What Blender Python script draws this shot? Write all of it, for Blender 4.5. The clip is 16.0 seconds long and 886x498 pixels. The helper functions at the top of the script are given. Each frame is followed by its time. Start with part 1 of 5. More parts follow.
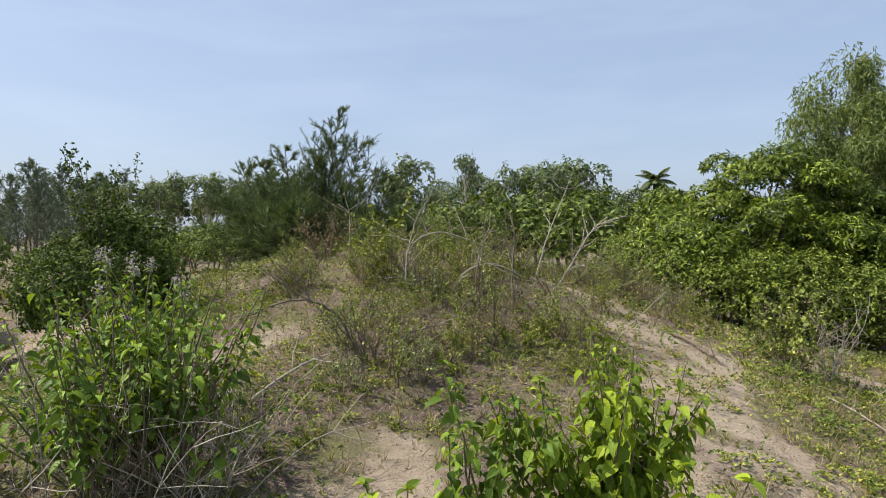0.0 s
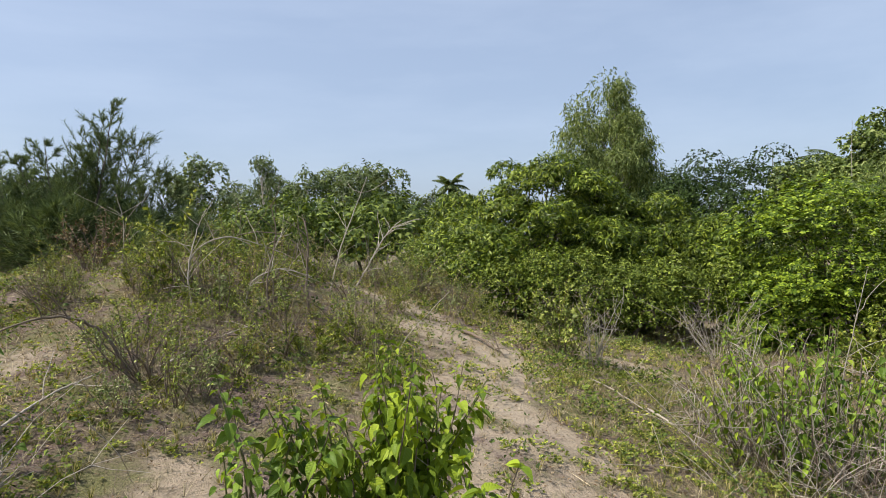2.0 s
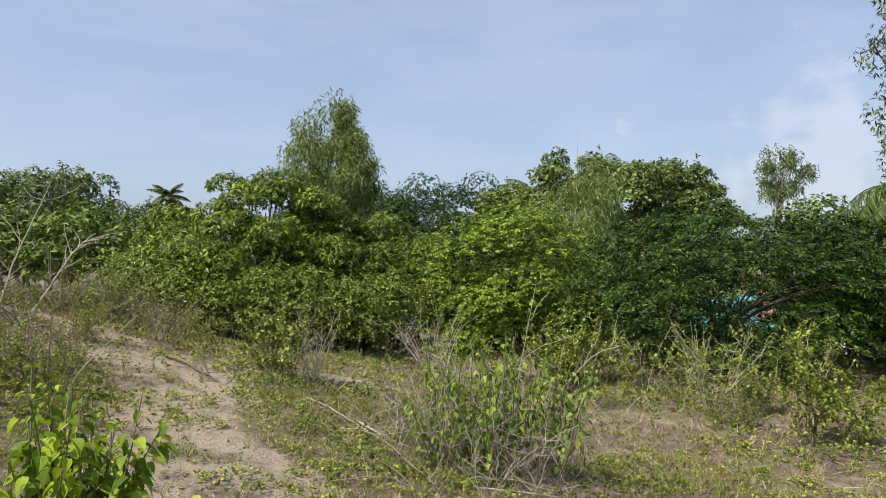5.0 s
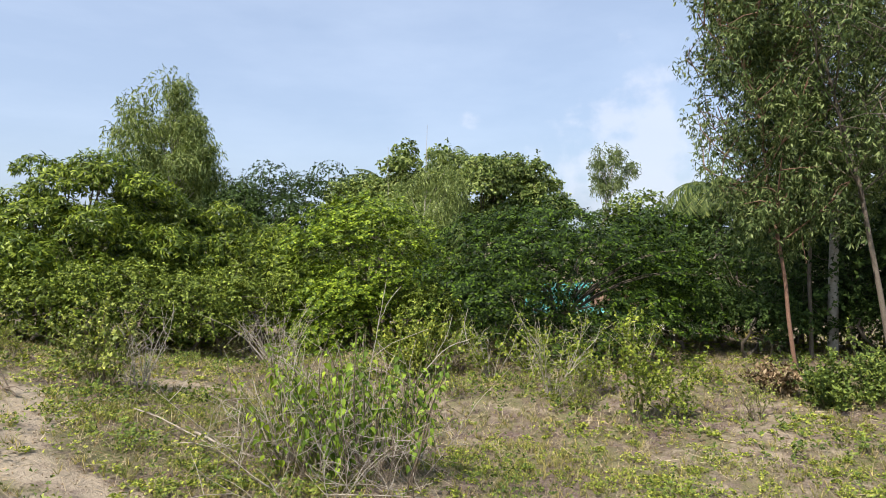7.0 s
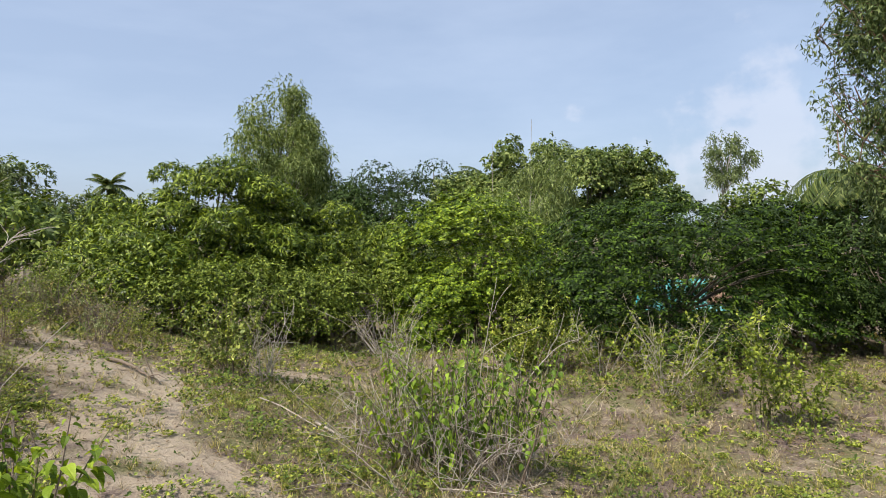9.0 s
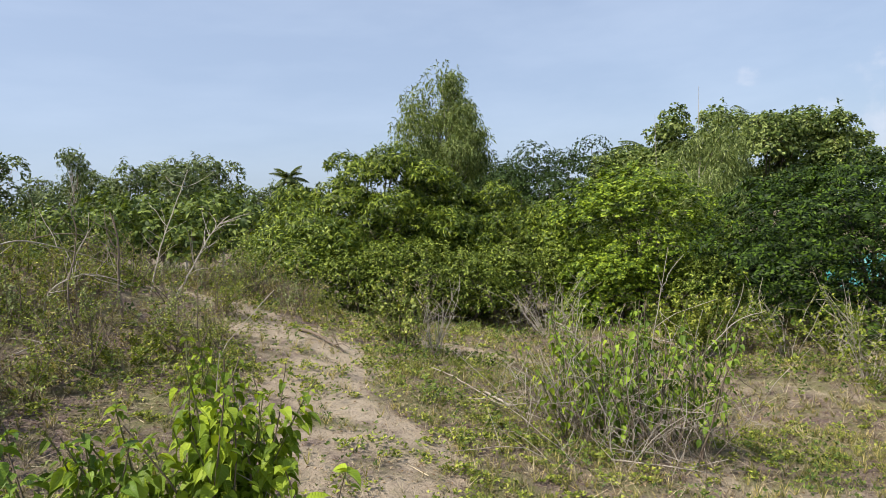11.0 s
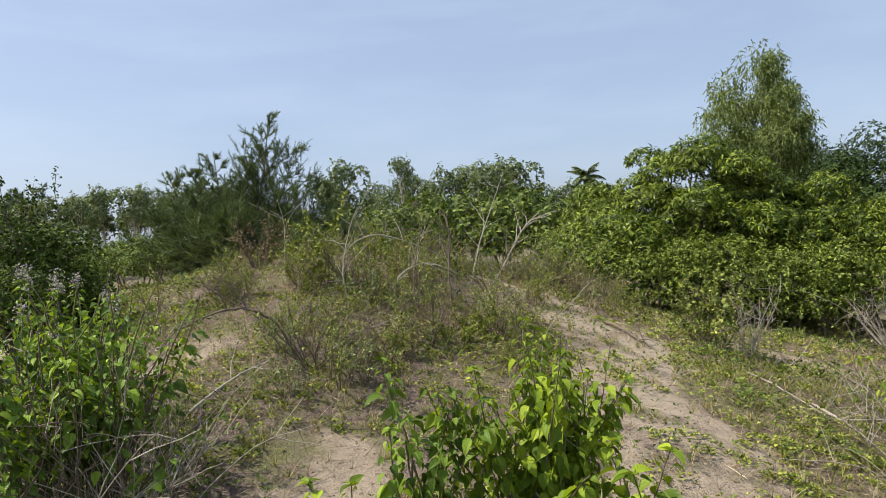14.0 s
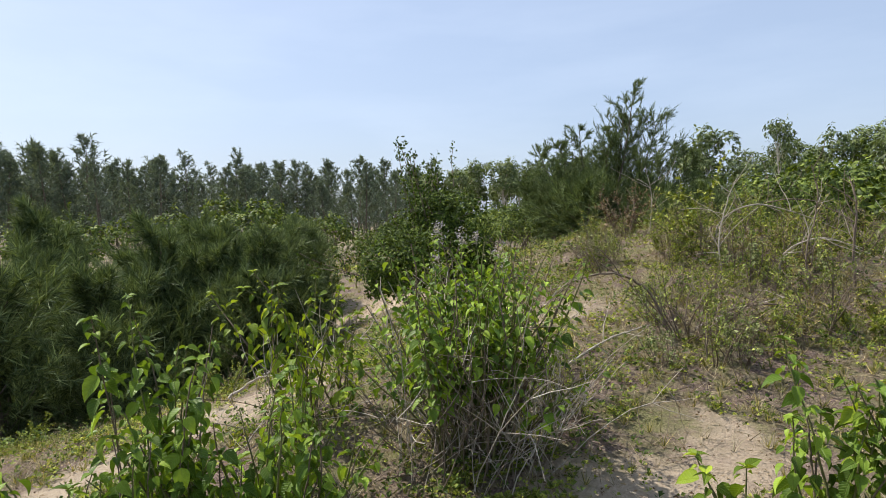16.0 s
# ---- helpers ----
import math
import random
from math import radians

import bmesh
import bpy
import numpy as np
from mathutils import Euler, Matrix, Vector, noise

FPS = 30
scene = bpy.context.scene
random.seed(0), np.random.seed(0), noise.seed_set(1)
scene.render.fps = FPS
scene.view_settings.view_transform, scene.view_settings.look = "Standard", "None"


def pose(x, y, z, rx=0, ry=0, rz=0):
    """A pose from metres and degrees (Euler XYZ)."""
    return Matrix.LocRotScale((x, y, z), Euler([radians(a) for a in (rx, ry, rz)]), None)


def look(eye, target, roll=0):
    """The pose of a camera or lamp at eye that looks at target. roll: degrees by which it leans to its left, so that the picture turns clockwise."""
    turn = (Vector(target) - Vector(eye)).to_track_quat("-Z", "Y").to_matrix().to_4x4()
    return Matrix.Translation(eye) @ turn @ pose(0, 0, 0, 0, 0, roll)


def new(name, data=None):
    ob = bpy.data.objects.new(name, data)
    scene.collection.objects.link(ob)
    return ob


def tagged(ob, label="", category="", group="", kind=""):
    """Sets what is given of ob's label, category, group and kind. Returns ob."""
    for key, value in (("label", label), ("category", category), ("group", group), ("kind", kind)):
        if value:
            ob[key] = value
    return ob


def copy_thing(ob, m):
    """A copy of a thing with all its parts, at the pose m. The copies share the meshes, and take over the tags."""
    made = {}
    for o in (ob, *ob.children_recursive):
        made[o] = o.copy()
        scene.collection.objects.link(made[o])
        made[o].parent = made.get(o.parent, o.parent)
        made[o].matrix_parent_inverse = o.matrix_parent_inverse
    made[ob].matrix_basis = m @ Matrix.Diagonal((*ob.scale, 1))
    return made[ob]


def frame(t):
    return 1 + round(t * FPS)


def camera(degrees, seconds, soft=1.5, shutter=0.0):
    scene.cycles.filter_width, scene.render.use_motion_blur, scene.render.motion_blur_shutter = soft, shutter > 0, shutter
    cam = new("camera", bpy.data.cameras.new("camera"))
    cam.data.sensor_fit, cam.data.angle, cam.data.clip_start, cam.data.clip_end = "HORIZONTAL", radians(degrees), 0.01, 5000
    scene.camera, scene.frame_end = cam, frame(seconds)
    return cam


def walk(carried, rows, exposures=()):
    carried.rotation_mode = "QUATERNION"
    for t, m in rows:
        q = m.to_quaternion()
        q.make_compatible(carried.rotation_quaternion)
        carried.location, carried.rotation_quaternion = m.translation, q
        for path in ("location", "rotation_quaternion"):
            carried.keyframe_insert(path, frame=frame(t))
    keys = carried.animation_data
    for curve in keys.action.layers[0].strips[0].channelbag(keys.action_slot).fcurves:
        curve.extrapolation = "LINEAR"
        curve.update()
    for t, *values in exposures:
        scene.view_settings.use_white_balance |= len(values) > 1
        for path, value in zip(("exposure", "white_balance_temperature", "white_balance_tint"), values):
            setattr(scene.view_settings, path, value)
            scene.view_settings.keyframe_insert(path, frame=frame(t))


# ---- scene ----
cam = camera(70.22, 16.0, soft=0.6)

PATH = [
    (0, pose(-0.000, 0.000, 1.700, 88.66, 0.34, 0.00)), (0.5, pose(0.022, 0.035, 1.695, 89.24, 1.03, -3.79)), (1, pose(0.049, 0.053, 1.701, 89.64, 1.01, -8.62)),
    (1.5, pose(0.076, 0.062, 1.703, 89.28, 1.22, -13.46)), (2, pose(0.102, 0.043, 1.697, 88.78, 1.04, -17.73)), (2.5, pose(0.144, 0.033, 1.696, 88.50, 1.41, -23.03)),
    (3, pose(0.173, 0.030, 1.703, 89.60, 0.55, -27.66)), (3.5, pose(0.192, -0.015, 1.699, 90.09, 0.09, -31.05)), (4, pose(0.210, -0.022, 1.703, 89.60, 0.79, -34.11)),
    (4.5, pose(0.223, -0.024, 1.709, 89.73, 0.58, -37.67)), (5, pose(0.243, -0.023, 1.712, 89.91, 0.42, -41.75)), (7.5, pose(0.381, 0.124, 1.749, 88.76, 0.48, -56.12)),
    (8, pose(0.363, 0.143, 1.752, 88.21, 0.65, -53.31)), (8.5, pose(0.358, 0.128, 1.760, 88.47, 0.65, -49.19)), (9, pose(0.344, 0.134, 1.755, 88.66, 1.17, -45.92)),
    (11.5, pose(0.199, 0.111, 1.680, 87.47, 2.97, -28.31)), (12, pose(0.158, 0.121, 1.673, 87.63, 2.78, -24.88)), (12.5, pose(0.140, 0.116, 1.663, 88.04, 2.84, -21.04)),
    (13, pose(0.105, 0.111, 1.669, 88.38, 3.15, -17.30)), (13.5, pose(0.084, 0.062, 1.673, 88.37, 3.69, -12.01)), (14, pose(0.029, -0.082, 1.684, 88.70, 2.95, -5.56)),
    (14.5, pose(-0.029, -0.099, 1.663, 88.39, 2.36, 4.57)), (15, pose(-0.062, -0.119, 1.673, 88.08, 2.04, 14.02)), (15.5, pose(-0.108, -0.101, 1.659, 87.39, 1.73, 20.20)),
    (16, pose(-0.133, -0.099, 1.650, 87.38, 1.57, 25.74)),
]
walk(cam, PATH, ((0.0, 0.3), (5.0, 0.26), (7.4, 0.53), (8.2, 0.46), (9.2, 0.34), (11.5, 0.34), (13.5, 0.3), (14.6, 0.3), (16.0, 0.42)))

# ---- light ----
SUN_AZ, SUN_EL = radians(-82), radians(54)
world = bpy.data.worlds.new("world")
scene.world = world
world.use_nodes = True
wn, wl = world.node_tree.nodes, world.node_tree.links
wn.clear()
sky = wn.new("ShaderNodeTexSky")
sky.sky_type, sky.sun_disc = "NISHITA", False
sky.sun_elevation, sky.sun_rotation = SUN_EL, SUN_AZ
sky.altitude, sky.air_density, sky.dust_density, sky.ozone_density = 0, 1.0, 2.2, 2.0
coord = wn.new("ShaderNodeTexCoord")
# a bank of fair-weather cumulus low in the east and thin cirrus above
sep = wn.new("ShaderNodeSeparateXYZ")
wl.new(coord.outputs["Generated"], sep.inputs[0])


def wmath(op, a, b=None, c=None):
    n = wn.new("ShaderNodeMath")
    n.operation = op
    for i, v in enumerate((a, b, c)):
        if v is None:
            continue
        if isinstance(v, (int, float)):
            n.inputs[i].default_value = v
        else:
            wl.new(v, n.inputs[i])
    return n.outputs[0]


def wnoise(scale, detail, stretch):
    m = wn.new("ShaderNodeMapping")
    m.inputs["Scale"].default_value = stretch
    wl.new(coord.outputs["Generated"], m.inputs["Vector"])
    n = wn.new("ShaderNodeTexNoise")
    n.inputs["Scale"].default_value, n.inputs["Detail"].default_value = scale, detail
    n.inputs["Roughness"].default_value = 0.55
    wl.new(m.outputs[0], n.inputs["Vector"])
    return n.outputs["Fac"]


az_n = wmath("ARCTAN2", sep.outputs["X"], sep.outputs["Y"])
puff = wnoise(17.0, 6.0, (1, 1, 1.25))
CLOUDS = ((72.0, 6.0, 7.5, 8.2), (57.5, 10.8, 2.0, 1.5), (92.0, 5.0, 10.0, 6.0))
cover = None
for caz, cel, waz, wel in CLOUDS:
    da = wmath("DIVIDE", wmath("SUBTRACT", az_n, radians(caz)), radians(waz))
    de = wmath("DIVIDE", wmath("SUBTRACT", sep.outputs["Z"], math.sin(radians(cel))), radians(wel))
    r2 = wmath("ADD", wmath("MULTIPLY", da, da), wmath("MULTIPLY", de, de))
    c = wmath("SUBTRACT", 1.0 if waz > 3 else 0.45, wmath("SQRT", r2))
    cover = c if cover is None else wmath("MAXIMUM", cover, c)
dens = wmath("ADD", wmath("MULTIPLY", cover, 0.55), wmath("MULTIPLY", wmath("SUBTRACT", puff, 0.5), 1.5))
dens_ramp = wn.new("ShaderNodeMapRange")
dens_ramp.interpolation_type = "SMOOTHSTEP"
dens_ramp.inputs["From Min"].default_value, dens_ramp.inputs["From Max"].default_value = -0.02, 0.42
dens_ramp.inputs["To Max"].default_value = 0.48
wl.new(dens, dens_ramp.inputs["Value"])
cirrus = wnoise(2.6, 7.0, (1.0, 1.6, 5.0))
cir_ramp = wn.new("ShaderNodeMapRange")
cir_ramp.inputs["From Min"].default_value, cir_ramp.inputs["From Max"].default_value = 0.42, 0.8
cir_ramp.inputs["To Max"].default_value = 0.14
wl.new(cirrus, cir_ramp.inputs["Value"])


def wmix(fac, a, colour):
    m = wn.new("ShaderNodeMix")
    m.data_type = "RGBA"
    wl.new(fac, m.inputs[0])
    wl.new(a, m.inputs[6])
    m.inputs[7].default_value = colour
    return m.outputs[2]


haze = wn.new("ShaderNodeMix")
haze.data_type = "RGBA"
haze.inputs[0].default_value = 0.45
wl.new(sky.outputs[0], haze.inputs[6])
haze.inputs[7].default_value = (5.25, 6.35, 8.5, 1)
col = wmix(cir_ramp.outputs[0], haze.outputs[2], (8.0, 8.9, 10.4, 1))
col = wmix(dens_ramp.outputs[0], col, (6.4, 6.7, 7.7, 1))
bg = wn.new("ShaderNodeBackground")
bg.inputs["Strength"].default_value = 0.102
wl.new(col, bg.inputs["Color"])
wo = wn.new("ShaderNodeOutputWorld")
wl.new(bg.outputs[0], wo.inputs["Surface"])

sun = new("sun", bpy.data.lights.new("sun", "SUN"))
sun.data.energy, sun.data.angle, sun.data.color = 5.0, radians(0.6), (1.0, 0.94, 0.85)
sun.matrix_world = look((math.sin(SUN_AZ) * math.cos(SUN_EL) * 60, math.cos(SUN_AZ) * math.cos(SUN_EL) * 60, math.sin(SUN_EL) * 60), (0, 0, 0))
scene.view_settings.exposure = 0.0

# ---- materials ----


def material(name):
    m = bpy.data.materials.new(name)
    m.use_nodes = True
    nt = m.node_tree
    return m, nt.nodes, nt.links, nt.nodes["Principled BSDF"]


def ramp(nodes, links, fac, stops):
    r = nodes.new("ShaderNodeValToRGB")
    while len(r.color_ramp.elements) < len(stops):
        r.color_ramp.elements.new(0.5)
    for e, (p, c) in zip(r.color_ramp.elements, stops):
        e.position, e.color = p, (*c, 1)
    links.new(fac, r.inputs[0])
    return r.outputs[0]


def noise_fac(nodes, links, scale, detail=4.0, rough=0.55):
    tc = nodes.new("ShaderNodeTexCoord")
    n = nodes.new("ShaderNodeTexNoise")
    n.inputs["Scale"].default_value, n.inputs["Detail"].default_value, n.inputs["Roughness"].default_value = scale, detail, rough
    links.new(tc.outputs["Object"], n.inputs["Vector"])
    return n.outputs["Fac"]


def mixed(nodes, links, fac, a, b, mode="MIX"):
    m = nodes.new("ShaderNodeMix")
    m.data_type, m.blend_type = "RGBA", mode
    for sock, v in ((0, fac), (6, a), (7, b)):
        if isinstance(v, (int, float)):
            m.inputs[sock].default_value = v
        elif isinstance(v, tuple):
            m.inputs[sock].default_value = (*v, 1)
        else:
            links.new(v, m.inputs[sock])
    return m.outputs[2]


def veined(nodes, links, bsdf, colour):
    """A pale midrib and slanting side veins, sunk into the leaf."""
    def m(op, x, y):
        k = nodes.new("ShaderNodeMath")
        k.operation = op
        for i, v in enumerate((x, y)):
            if isinstance(v, (int, float)):
                k.inputs[i].default_value = v
            elif v is not None:
                links.new(v, k.inputs[i])
        return k.outputs[0]

    a, c = nodes.new("ShaderNodeAttribute"), nodes.new("ShaderNodeAttribute")
    a.attribute_name, c.attribute_name = "leaf_u", "leaf_v"
    side = m("ABSOLUTE", c.outputs["Fac"], None)
    wave = m("SINE", m("MULTIPLY", m("SUBTRACT", a.outputs["Fac"], m("MULTIPLY", side, 0.55)), 46.0), None)
    vein = m("POWER", m("MAXIMUM", wave, 0.0), 4.0)
    rib = m("POWER", m("SUBTRACT", 1.0, m("MULTIPLY", side, 2.0)), 14.0)
    both = m("MAXIMUM", m("MULTIPLY", vein, 0.6), rib)
    bump = nodes.new("ShaderNodeBump")
    bump.invert = True
    bump.inputs["Strength"].default_value, bump.inputs["Distance"].default_value = 0.7, 0.004
    links.new(both, bump.inputs["Height"])
    links.new(bump.outputs[0], bsdf.inputs["Normal"])
    return mixed(nodes, links, m("MULTIPLY", both, 0.2), colour, (0.42, 0.48, 0.16))


def leaf_material(name, dark, mid, light, through_amount=0.35, rough=0.45, patch=0.6, whole=False):
    """Leaves: every leaf its own shade, broad patches of younger and older growth, light passing through."""
    m, nodes, links, bsdf = material(name)
    if whole:
        both = nodes.new("ShaderNodeMath")
        both.operation = "ADD"
        links.new(nodes.new("ShaderNodeObjectInfo").outputs["Random"], both.inputs[0])
        links.new(nodes.new("ShaderNodeNewGeometry").outputs["Random Per Island"], both.inputs[1])
        wrap = nodes.new("ShaderNodeMath")
        wrap.operation = "FRACT"
        links.new(both.outputs[0], wrap.inputs[0])
        rnd = wrap.outputs[0]
    else:
        rnd = nodes.new("ShaderNodeNewGeometry").outputs["Random Per Island"]
    mid = tuple(0.87 * c for c in mid)
    dark, light, through_amount = tuple(0.7 * c for c in dark), tuple(min(0.7, 1.08 * c) for c in light), through_amount * 0.65
    each = ramp(nodes, links, rnd, ((0.0, dark), (0.5, mid), (0.9, light), (1.0, tuple(min(1, c * 1.25) for c in light))))
    spots = ramp(nodes, links, noise_fac(nodes, links, patch, 3.0), ((0.3, (0.72, 0.74, 0.66)), (0.7, (1.15, 1.12, 1.0))))
    grain = ramp(nodes, links, noise_fac(nodes, links, 60.0, 2.0), ((0.3, (0.86, 0.88, 0.85)), (0.7, (1.08, 1.06, 1.05))))
    colour = mixed(nodes, links, 1.0, mixed(nodes, links, 1.0, each, spots, "MULTIPLY"), grain, "MULTIPLY")
    if whole:
        colour = veined(nodes, links, bsdf, colour)
    links.new(colour, bsdf.inputs["Base Color"])
    bsdf.inputs["Roughness"].default_value = rough
    bsdf.inputs["Specular IOR Level"].default_value = 0.16
    tr = nodes.new("ShaderNodeBsdfTranslucent")
    links.new(mixed(nodes, links, 1.0, colour, (1.5, 1.45, 0.55), "MULTIPLY"), tr.inputs["Color"])
    mx = nodes.new("ShaderNodeMixShader")
    mx.inputs[0].default_value = through_amount
    links.new(bsdf.outputs[0], mx.inputs[1])
    links.new(tr.outputs[0], mx.inputs[2])
    links.new(mx.outputs[0], nodes["Material Output"].inputs["Surface"])
    return m


def bark_material(name, a, b, scale=9.0, rough=0.85):
    m, nodes, links, bsdf = material(name)
    f = noise_fac(nodes, links, scale, 6.0, 0.65)
    f2 = noise_fac(nodes, links, scale * 7, 3.0)
    c = mixed(nodes, links, 0.5, ramp(nodes, links, f, ((0.3, a), (0.7, b))), ramp(nodes, links, f2, ((0.35, a), (0.65, b))))
    links.new(c, bsdf.inputs["Base Color"])
    bsdf.inputs["Roughness"].default_value = rough
    bump = nodes.new("ShaderNodeBump")
    bump.inputs["Strength"].default_value, bump.inputs["Distance"].default_value = 0.6, 0.01
    links.new(f2, bump.inputs["Height"])
    links.new(bump.outputs[0], bsdf.inputs["Normal"])
    return m


def sand_material():
    m, nodes, links, bsdf = material("dune_sand")
    att = nodes.new("ShaderNodeAttribute")
    att.attribute_name = "litter"
    fine = noise_fac(nodes, links, 55.0, 5.0, 0.7)
    mid = noise_fac(nodes, links, 4.5, 6.0, 0.65)
    broad = noise_fac(nodes, links, 0.55, 4.0, 0.6)
    sand = mixed(nodes, links, 0.45, ramp(nodes, links, broad, ((0.3, (0.36, 0.28, 0.20)), (0.7, (0.47, 0.39, 0.29)))),
                 ramp(nodes, links, fine, ((0.3, (0.27, 0.205, 0.14)), (0.7, (0.55, 0.455, 0.34)))))
    brown = ramp(nodes, links, fine, ((0.25, (0.062, 0.044, 0.038)), (0.5, (0.175, 0.125, 0.106)), (0.75, (0.39, 0.31, 0.25))))
    moss = ramp(nodes, links, noise_fac(nodes, links, 95.0, 3.0, 0.7), ((0.3, (0.085, 0.09, 0.034)), (0.55, (0.20, 0.19, 0.085)), (0.8, (0.39, 0.34, 0.21))))
    patchy = nodes.new("ShaderNodeMapRange")
    patchy.inputs["From Min"].default_value, patchy.inputs["From Max"].default_value = 0.43, 0.6
    links.new(noise_fac(nodes, links, 2.3, 6.0, 0.75), patchy.inputs["Value"])
    soil = mixed(nodes, links, patchy.outputs[0], brown, moss)
    thresh = nodes.new("ShaderNodeMath")
    thresh.operation = "ADD"
    links.new(att.outputs["Fac"], thresh.inputs[0])
    links.new(mid, thresh.inputs[1])
    mr = nodes.new("ShaderNodeMapRange")
    mr.interpolation_type = "SMOOTHSTEP"
    mr.inputs["From Min"].default_value, mr.inputs["From Max"].default_value = 0.72, 1.12
    links.new(thresh.outputs[0], mr.inputs["Value"])
    links.new(mixed(nodes, links, mr.outputs[0], sand, soil), bsdf.inputs["Base Color"])
    bsdf.inputs["Roughness"].default_value = 0.95
    bsdf.inputs["Specular IOR Level"].default_value = 0.15
    bump = nodes.new("ShaderNodeBump")
    bump.inputs["Strength"].default_value, bump.inputs["Distance"].default_value = 0.9, 0.03
    add = nodes.new("ShaderNodeMath")
    add.operation = "MULTIPLY_ADD"
    links.new(mid, add.inputs[0])
    add.inputs[1].default_value = 1.5
    links.new(fine, add.inputs[2])
    links.new(add.outputs[0], bump.inputs["Height"])
    links.new(bump.outputs[0], bsdf.inputs["Normal"])
    return m


def plain_material(name, a, b, scale, rough=0.6, metal=0.0):
    m, nodes, links, bsdf = material(name)
    links.new(ramp(nodes, links, noise_fac(nodes, links, scale, 5.0), ((0.3, a), (0.7, b))), bsdf.inputs["Base Color"])
    bsdf.inputs["Roughness"].default_value, bsdf.inputs["Metallic"].default_value = rough, metal
    return m


M_SAND = sand_material()
M_MANGO = leaf_material("mango_leaf", (0.042, 0.076, 0.009), (0.105, 0.160, 0.018), (0.27, 0.33, 0.046), 0.2, 0.38)
M_VINE = leaf_material("vine_leaf", (0.065, 0.10, 0.016), (0.14, 0.195, 0.032), (0.30, 0.36, 0.072), 0.25, 0.5)
M_ACACIA = leaf_material("acacia_leaf", (0.10, 0.145, 0.045), (0.185, 0.245, 0.085), (0.33, 0.385, 0.16), 0.34)
M_EUC = leaf_material("eucalypt_leaf", (0.045, 0.076, 0.025), (0.092, 0.138, 0.046), (0.21, 0.255, 0.105), 0.2)
# Light foliage, made paler still to stand for haze over the far trees.
M_GROVE = leaf_material("grove_leaf_hazed", (0.095, 0.133, 0.057), (0.142, 0.190, 0.081), (0.209, 0.257, 0.114), 0.23)
# Green of the dense trees; at the wood's edge it paints shade into leaves.
M_DARK = leaf_material("dark_leaf_and_shade", (0.022, 0.045, 0.010), (0.038, 0.072, 0.016), (0.075, 0.118, 0.028), 0.12, 0.6)
M_FIG = leaf_material("fig_leaf", (0.06, 0.10, 0.024), (0.125, 0.18, 0.042), (0.28, 0.33, 0.11), 0.2, 0.42)
M_LIME = leaf_material("lime_leaf", (0.055, 0.105, 0.011), (0.125, 0.20, 0.018), (0.28, 0.36, 0.036), 0.24)
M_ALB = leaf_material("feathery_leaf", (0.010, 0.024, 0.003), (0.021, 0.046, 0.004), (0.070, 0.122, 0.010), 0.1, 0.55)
M_MIX = leaf_material("hedge_leaf", (0.060, 0.102, 0.025), (0.120, 0.177, 0.043), (0.226, 0.282, 0.062), 0.23, 0.58)
M_CAS = leaf_material("casuarina_needle", (0.075, 0.115, 0.055), (0.13, 0.18, 0.085), (0.21, 0.265, 0.125), 0.22, 0.6)
# Paler and bluer than the near needles: distance haze mixed into the leaf colour.
M_CASFAR = leaf_material("casuarina_needle_hazed", (0.10, 0.135, 0.115), (0.145, 0.185, 0.155), (0.18, 0.22, 0.185), 0.25, 0.7)
M_SHRUB = leaf_material("dark_shrub_leaf", (0.040, 0.072, 0.014), (0.073, 0.122, 0.022), (0.146, 0.199, 0.038), 0.23, 0.62)
M_NEAR = leaf_material("broad_leaf_bright", (0.126, 0.210, 0.015), (0.202, 0.303, 0.026), (0.328, 0.419, 0.036), 0.33, 0.45, 3.0, True)
M_NEARD = leaf_material("broad_leaf_deep", (0.085, 0.160, 0.022), (0.155, 0.262, 0.034), (0.27, 0.385, 0.048), 0.3, 0.42, 3.0, True)
M_YEL = leaf_material("yellowing_leaf", (0.105, 0.16, 0.022), (0.19, 0.25, 0.034), (0.32, 0.36, 0.06), 0.31, 0.5, 3.0)
M_SCRUB = leaf_material("scrub_leaf", (0.127, 0.177, 0.043), (0.234, 0.291, 0.069), (0.426, 0.459, 0.130), 0.27)
M_SAGE = leaf_material("sage_scrub_leaf", (0.15, 0.19, 0.075), (0.27, 0.32, 0.145), (0.44, 0.48, 0.26), 0.25, 0.6)
M_SERE = leaf_material("sere_leaf", (0.16, 0.135, 0.055), (0.29, 0.245, 0.10), (0.45, 0.39, 0.18), 0.2, 0.7)
M_HERB = leaf_material("creeper_leaf", (0.11, 0.155, 0.028), (0.215, 0.27, 0.045), (0.38, 0.40, 0.085), 0.27, 0.6)
M_GRASS = leaf_material("grass_blade", (0.132, 0.165, 0.045), (0.236, 0.248, 0.078), (0.486, 0.40, 0.17), 0.23)
M_STRAW = leaf_material("dry_straw", (0.22, 0.172, 0.118), (0.36, 0.295, 0.21), (0.52, 0.445, 0.335), 0.16, 0.7)
M_LITTER = leaf_material("dry_litter", (0.120, 0.070, 0.040), (0.220, 0.145, 0.090), (0.380, 0.290, 0.200), 0.1, 0.8)
M_PALM = leaf_material("palm_leaflet", (0.045, 0.08, 0.022), (0.09, 0.13, 0.038), (0.19, 0.22, 0.07), 0.25, 0.5)
M_LILAC = leaf_material("lilac_petal", (0.360, 0.320, 0.520), (0.480, 0.440, 0.620), (0.620, 0.580, 0.740), 0.3, 0.6)
M_BARK = bark_material("grey_brown_bark", (0.075, 0.058, 0.042), (0.19, 0.155, 0.12))
